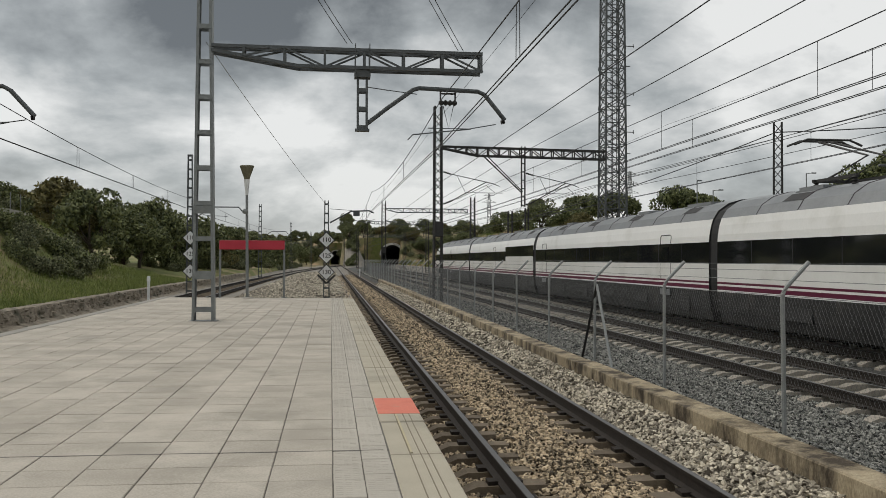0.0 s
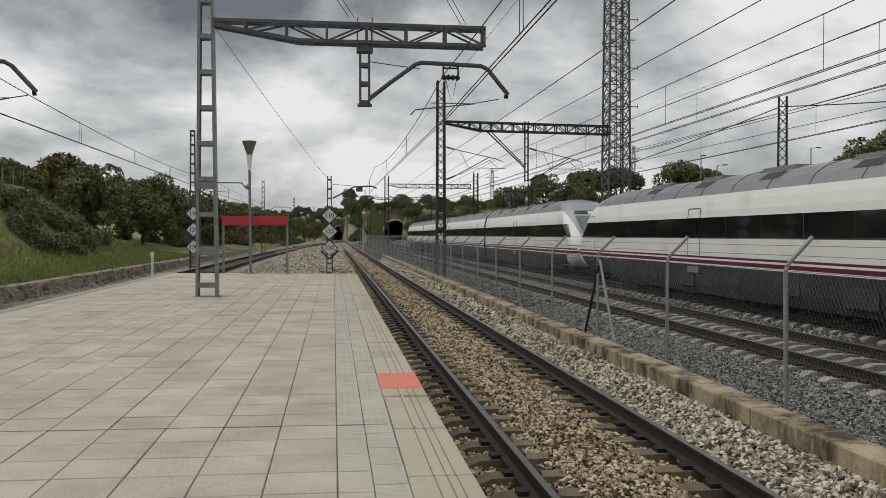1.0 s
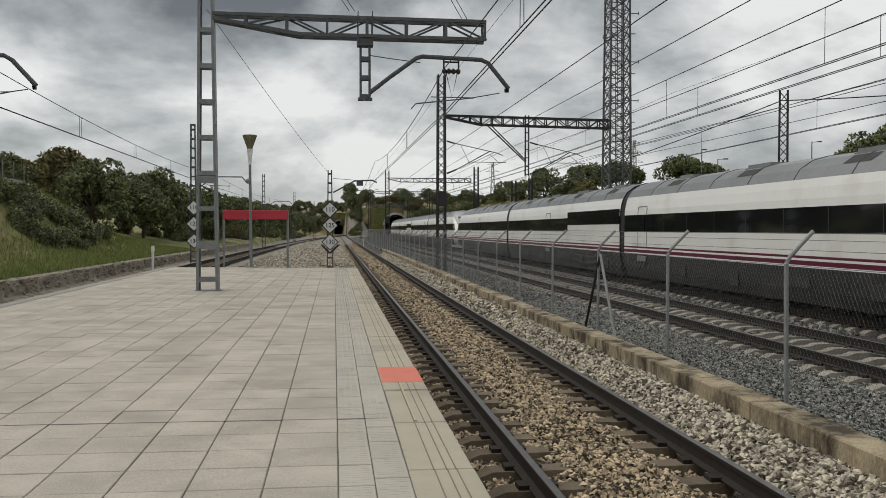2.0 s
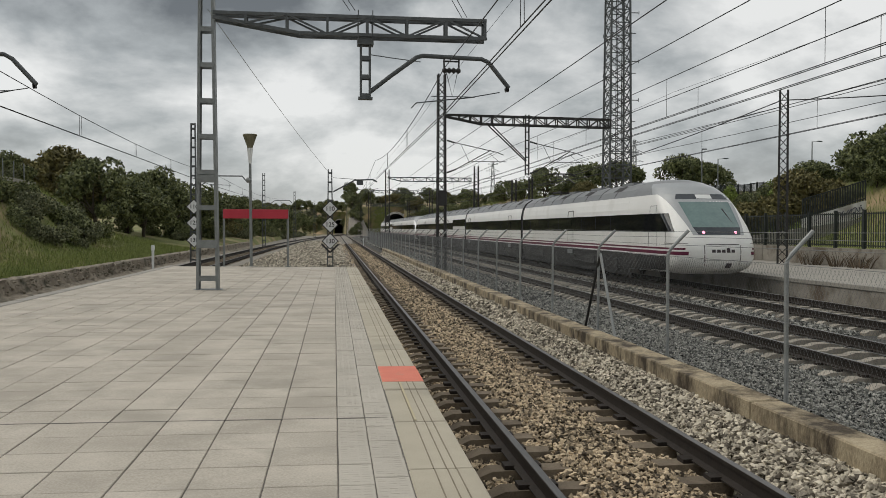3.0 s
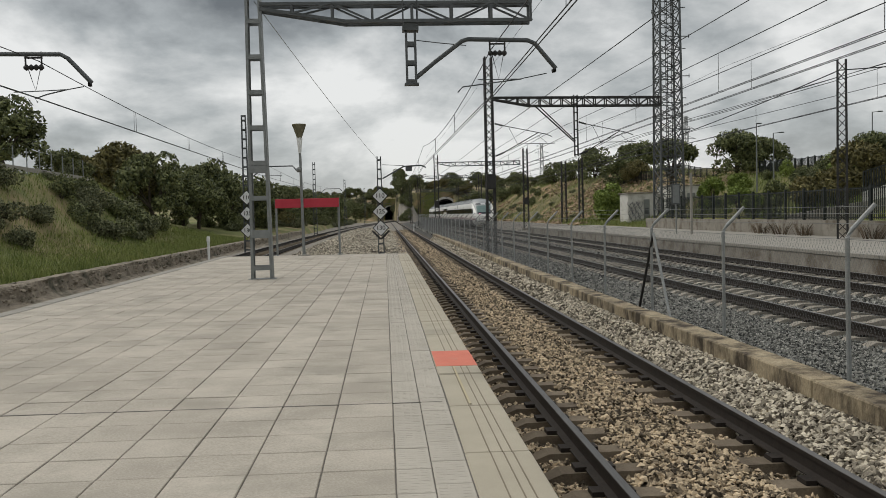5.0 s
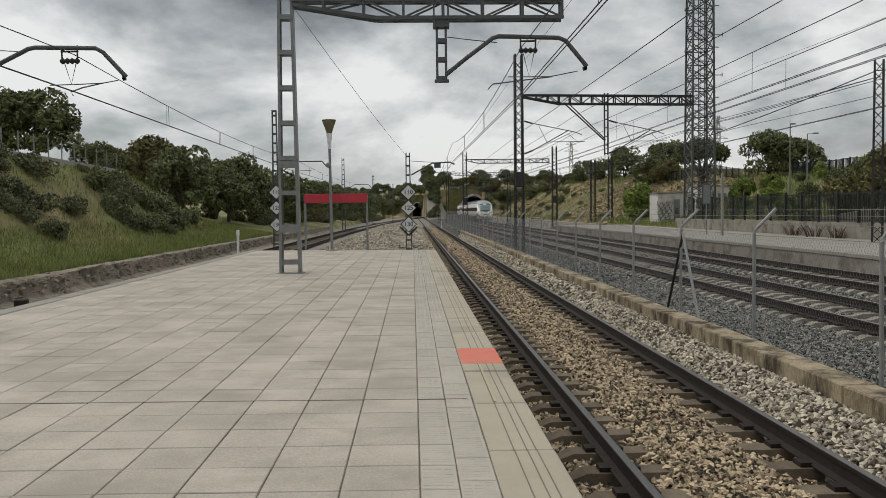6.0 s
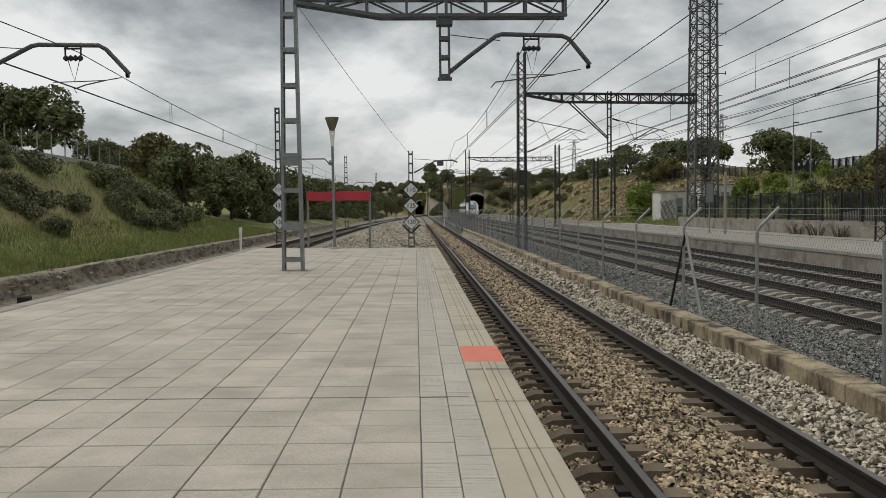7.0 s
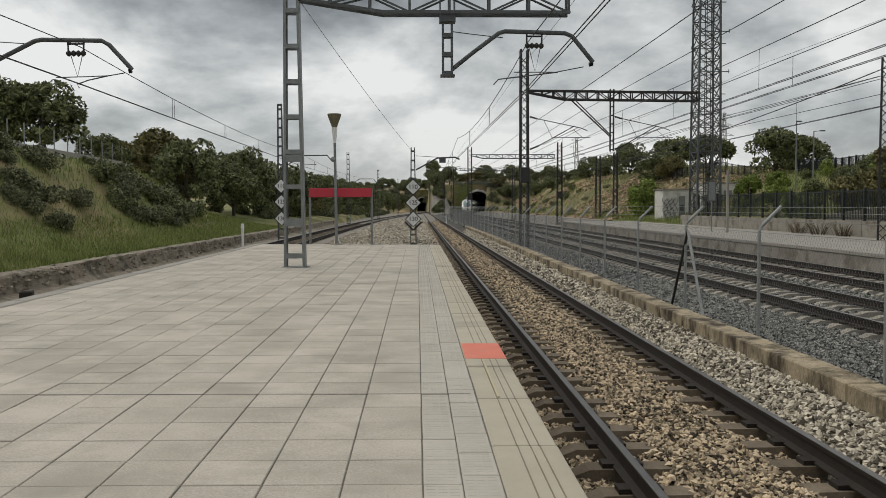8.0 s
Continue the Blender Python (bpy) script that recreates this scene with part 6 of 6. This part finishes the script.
    for s in (-1, 1):
        x, d = nose_point(1.93, 0.0)
        x = 0.565
        d = nose_point(1.93, u_of(x, 1.93))[1]
        bm = bmesh.new()
        bmesh.ops.create_uvsphere(bm, u_segments=10, v_segments=6, radius=0.055, matrix=pose(s * x, tip_y + way * (d - 0.005), 1.93))
        link("tail_light", bm, "tail_light", parent, "lit pinkish-red tail lamp", smooth=True)
    # cab door and the seams of the nose fairing
    for z0, z1, d0, d1 in ((1.42, 1.94, 2.2, 2.222), (1.42, 1.94, 3.0, 3.022), (2.61, 2.88, 2.3, 2.322), (2.61, 2.88, 2.9, 2.922), (2.87, 2.89, 2.3, 2.92), (1.42, 1.94, 1.42, 1.437)):
        overlay("cab_door_seam", "train_line", z0, z1, lambda z: (u_at(z, d0), u_at(z, d1)), "", (1, -1), 0.007, 4, 4)
    # coupler hatch outline, plain marking bars and wiper
    hu = u_of(0.62, 1.1)
    for name, z0, z1, u0, u1, mat in (("hatch_line", 1.52, 1.54, -hu * 0.93, hu * 0.93, "train_line"), ("hatch_line", 0.62, 0.635, -hu * 0.93, hu * 0.93, "train_line"), ("hatch_line", 0.66, 1.50, hu, hu + 0.010, "train_line"), ("hatch_line", 0.66, 1.50, -hu - 0.010, -hu, "train_line"), ("coupler_slot", 0.74, 0.90, 0.03, 0.10, "train_line"), ("seam_line", 1.0, 1.012, -hu, hu, "train_roof"), ("route_display", 3.12, 3.27, -u_of(0.28, 3.2), u_of(0.28, 3.2), "white_board")):
        overlay(name, mat, z0, z1, lambda z: (u0, u1), "", (0,), 0.012, 5, 14)
    for k in range(5):
        c = (k - 2) * 0.17
        ends = [math.copysign(u_of(abs(x), 1.3), x) for x in (c - 0.062, c + 0.062)]
        overlay("marking_bar", "train_line", 1.26, 1.36 + (0.05 if k == 3 else 0), lambda z: ends, "", (0,), 0.012, 3, 4)
    bm = bmesh.new()
    p, q = nose_point(2.15, 0.22), nose_point(2.75, 0.14)
    tube(bm, [(p[0], tip_y + way * (p[1] - 0.03), 2.1), (q[0] + 0.02, tip_y + way * (q[1] - 0.03), 2.75)], 0.018, 5)
    link("wiper", bm, "train_line", parent)


def carriage(length, nose_end, stepped, pantograph, label):
    """Body along y from 0 to length. nose_end: 0 none, -1 at y=0, +1 at y=length."""
    top = root("train_carriage", label, "train", group="train carriages")
    y0 = NOSE if nose_end < 0 else 0.28
    y1 = length - NOSE if nose_end > 0 else length - 0.28
    for name, a, b, mat in BANDS:
        link(name, half_strip(SECTION[a:b + 1], y0, y1), mat, top)
    link("sill_line", half_strip(SECTION[3:5], y0, y1), "white_board", top, "thin white line under the stripe")
    strip_at("upper_line", 1.345, 1.405, y0, y1, "train_stripe", top, 0.003, "thin maroon line over the stripe")
    for y, s in ((y0, 1), (y1, -1)):
        if (nose_end < 0 and s > 0) or (nose_end > 0 and s < 0):
            continue
        bm = bmesh.new()
        ring = [(x, z) for x, z in SECTION] + [(-x, z) for x, z in SECTION[-2::-1]]
        v = [bm.verts.new((x, y, z)) for x, z in ring]
        bm.faces.new(v)
        link("end_wall", bm, "train_skirt", top)
        bm = bmesh.new()
        g = [bm.verts.new((x * 0.965, y + s * -0.30 * k, 0.5 + (z - 0.22) * 0.905)) for k in (0, 1) for x, z in ring]
        n = len(ring)
        for i in range(n - 1):
            bm.faces.new((g[i], g[i + 1], g[n + i + 1], g[n + i]))
        link("gangway_bellows", bm, "bellows", top, "black rubber gangway bellows")
    mid = (y0 + y1) / 2
    # doors
    for yd in ((11.65,) if stepped else (3.6, length - 2.2) if nose_end == 0 else (length - 13.2,) if nose_end > 0 else (13.2,)):
        door = strip_at("door", 1.48, 1.915, yd - 0.45, yd + 0.45, "train_white", top, 0.008)
        for z0, z1, w in ((1.0, 3.0, 0.44), (1.0, 3.0, -0.46)):
            strip_at("door_gap", 1.42, 1.94, yd + w, yd + w + 0.02, "train_line", door, 0.009)
        for s in (1, -1):
            bm = bmesh.new()
            tube(bm, [(s * 1.448, yd - 0.45, 2.61), (s * 1.432, yd - 0.45, 2.84), (s * 1.424, yd - 0.40, 2.90), (s * 1.424, yd + 0.40, 2.90), (s * 1.432, yd + 0.45, 2.84), (s * 1.448, yd + 0.45, 2.61)], 0.014, 4)
            link("door_head", bm, "train_line", door)
        strip_at("door_window", 2.02, 2.5, yd - 0.22, yd + 0.22, "train_glass", door, 0.012)
        strip_at("door_step", 0.86, 1.06, yd - 0.42, yd + 0.42, "train_roof", door, 0.03)
    # window joints in the dark band
    n = int((y1 - y0) / 1.9)
    for i in range(1, n):
        y = y0 + (y1 - y0) * i / n
        strip_at("window_joint", 1.96, 2.585, y - 0.012, y + 0.012, "train_skirt", top, 0.003)
    if stepped:
        ys0, ys1 = y0 + 0.05, y0 + 7.55
        strip_at("raised_panel", 1.90, 2.26, ys0, ys1, "train_white", top, 0.006, "white panel under the raised windows")
        strip_at("raised_window", 2.26, 2.88, ys0, ys1, "train_glass", top, 0.012, "raised dark window strip")
    # roof units
    rng = random.Random(int(length * 10) + nose_end * 3 + stepped * 5)
    for i in range(4):
        y = y0 + 1.5 + (y1 - y0 - 4) * i / 3.4
        bm = bmesh.new()
        box(bm, -0.72, 0.72, y, y + rng.uniform(1.2, 2.2), 3.60, 3.962)
        bmesh.ops.bevel(bm, geom=[e for e in bm.edges], offset=0.10, segments=2, affect="EDGES")
        unit = link("roof_unit", bm, "train_roof", top)
        for s in (-1, 1):
            bm = bmesh.new()
            f = [bm.verts.new((s * x, yy, z)) for x, z in ((1.135, 3.585), (0.83, 3.79)) for yy in (y + 0.1, y + 1.15)]
            bm.faces.new((f[0], f[1], f[3], f[2]) if s > 0 else (f[0], f[2], f[3], f[1]))
            link("vent_grille", bm, "train_skirt", unit, "dark roof vent grille")
    for i in range(1, 9):
        y = y0 + (y1 - y0) * i / 9
        bm = bmesh.new()
        ring = [(x, z + 0.004) for x, z in SECTION[10:]] + [(-x, z + 0.004) for x, z in SECTION[-2:9:-1]]
        tube(bm, [(x, y, z) for x, z in ring], 0.014, 4)
        link("roof_seam", bm, "train_line", top)
    for i in range(6):
        y = y0 + (y1 - y0) * (i + 0.4) / 6
        strip_at("underframe_box", 0.42 + 0.1 * (i % 3), 0.86, y, y + rng.uniform(0.4, 1.6), "train_skirt", top, -0.035 + 0.02)
    if pantograph:
        yp = y1 - 4.4 if nose_end <= 0 else y0 + 8.0
        pant = link("pantograph", (lambda b: (beam(b, (-0.5, yp - 0.9, 4.08), (-0.5, yp + 0.9, 4.08), 0.08), beam(b, (0.5, yp - 0.9, 4.08), (0.5, yp + 0.9, 4.08), 0.08), beam(b, (-0.6, yp + 0.8, 4.08), (0.6, yp + 0.8, 4.08), 0.08), b)[-1])(bmesh.new()), "dark_steel", top, "raised dark pantograph")
        bm = bmesh.new()
        for s in (-0.3, 0.3):
            tube(bm, [(s, yp + 0.8, 4.08), (s * 0.8, yp - 0.9, 4.55), (s * 0.6, yp + 1.2, 5.16)], 0.035, 6)
        link("pantograph_arm", bm, "dark_steel", pant)
        bm = bmesh.new()
        for d in (0, 0.35):
            tube(bm, [(-0.95, yp + 1.05 + d, 5.06), (-0.6, yp + 1.05 + d, 5.2), (0.6, yp + 1.05 + d, 5.2), (0.95, yp + 1.05 + d, 5.06)], 0.03, 6)
        link("collector_head", bm, "dark_steel", pant)
        bm = bmesh.new()
        for k in range(4):
            insulator(bm, (-0.5 if k % 2 else 0.5, yp - 0.8 + 1.6 * (k // 2), 3.86), (-0.5 if k % 2 else 0.5, yp - 0.8 + 1.6 * (k // 2), 4.08), 0.09, 3)
        link("roof_insulator", bm, "dark_steel", top)
    # bogies
    for yb in (y0 + 3.2 if nose_end < 0 else 3.2, y1 - 3.2 if nose_end > 0 else length - 3.2):
        bm = bmesh.new()
        for s in (-1, 1):
            beam(bm, (s, yb - 1.6, 0.5), (s, yb + 1.6, 0.5), 0.12, 0.28)
        beam(bm, (-1.0, yb, 0.5), (1.0, yb, 0.5), 0.5, 0.22)
        bogie = link("bogie", bm, "train_skirt", top, "dark bogie frame")
        for s in (-0.87, 0.87):
            for d in (-1.25, 1.25):
                bm = bmesh.new()
                tube(bm, [(s - 0.07, yb + d, 0.44), (s - 0.05, yb + d, 0.44), (s + 0.05, yb + d, 0.44), (s + 0.07, yb + d, 0.44)], [0.40, 0.435, 0.435, 0.40], 18)
                link("wheel", bm, "rail_side", bogie, "steel wheel")
    if nose_end < 0:
        nose(top, 0.0, 1)
    if nose_end > 0:
        nose(top, length, -1)
    return top


END, MID = 23.85, 22.2
UNIT = 2 * END + 2 * MID
TRAIN = "white carriage with dark window band and magenta stripe"
tail_car = carriage(END, -1, False, True, "white cab carriage with rounded nose and magenta stripe")
mid_car = carriage(MID, 0, False, False, TRAIN)
step_car = carriage(MID, 0, True, False, "white carriage with magenta stripe and a raised window strip")
head_car = carriage(END, 1, False, False, "white cab carriage coupled nose to nose")
spare = [copy_thing(c, pose(0, 0, 0)) for c in (tail_car, mid_car, step_car, head_car)]
CARS = []
for k, cars in enumerate(((tail_car, mid_car, step_car, head_car), (spare[0], spare[1], spare[2], spare[3]))):
    y = k * (UNIT + 0.15)
    for c, l in zip(cars, (END, MID, MID, END)):
        CARS.append((c, y, l))
        y += l


def arc(s):
    """A place on the far track s metres along it."""
    return Vector((track_x(12.9, s), s, RAIL))


def motions():
    # the tail's place along the track, second by second
    keys = ((0.0, -92.3), (0.5, -73.0), (1.0, -53.5), (1.5, -33.9), (2.0, -13.9), (2.5, 6.2), (3.0, 26.3), (3.5, 46.45), (4.0, 66.6), (4.5, 86.9), (5.0, 107.2), (5.5, 127.2), (6.0, 147.2), (6.5, 167.2), (7.0, 187.2), (7.5, 207.2), (8.0, 227.2))
    for c, off, length in CARS:
        rows = []
        for t, tail in keys:
            a, b = arc(tail + off), arc(tail + off + length)
            turn = math.degrees(math.atan2(-(b.x - a.x), b.y - a.y))
            rows.append((t, pose(a.x, a.y, a.z, 0, 0, turn)))
        walk(c, rows)


motions()
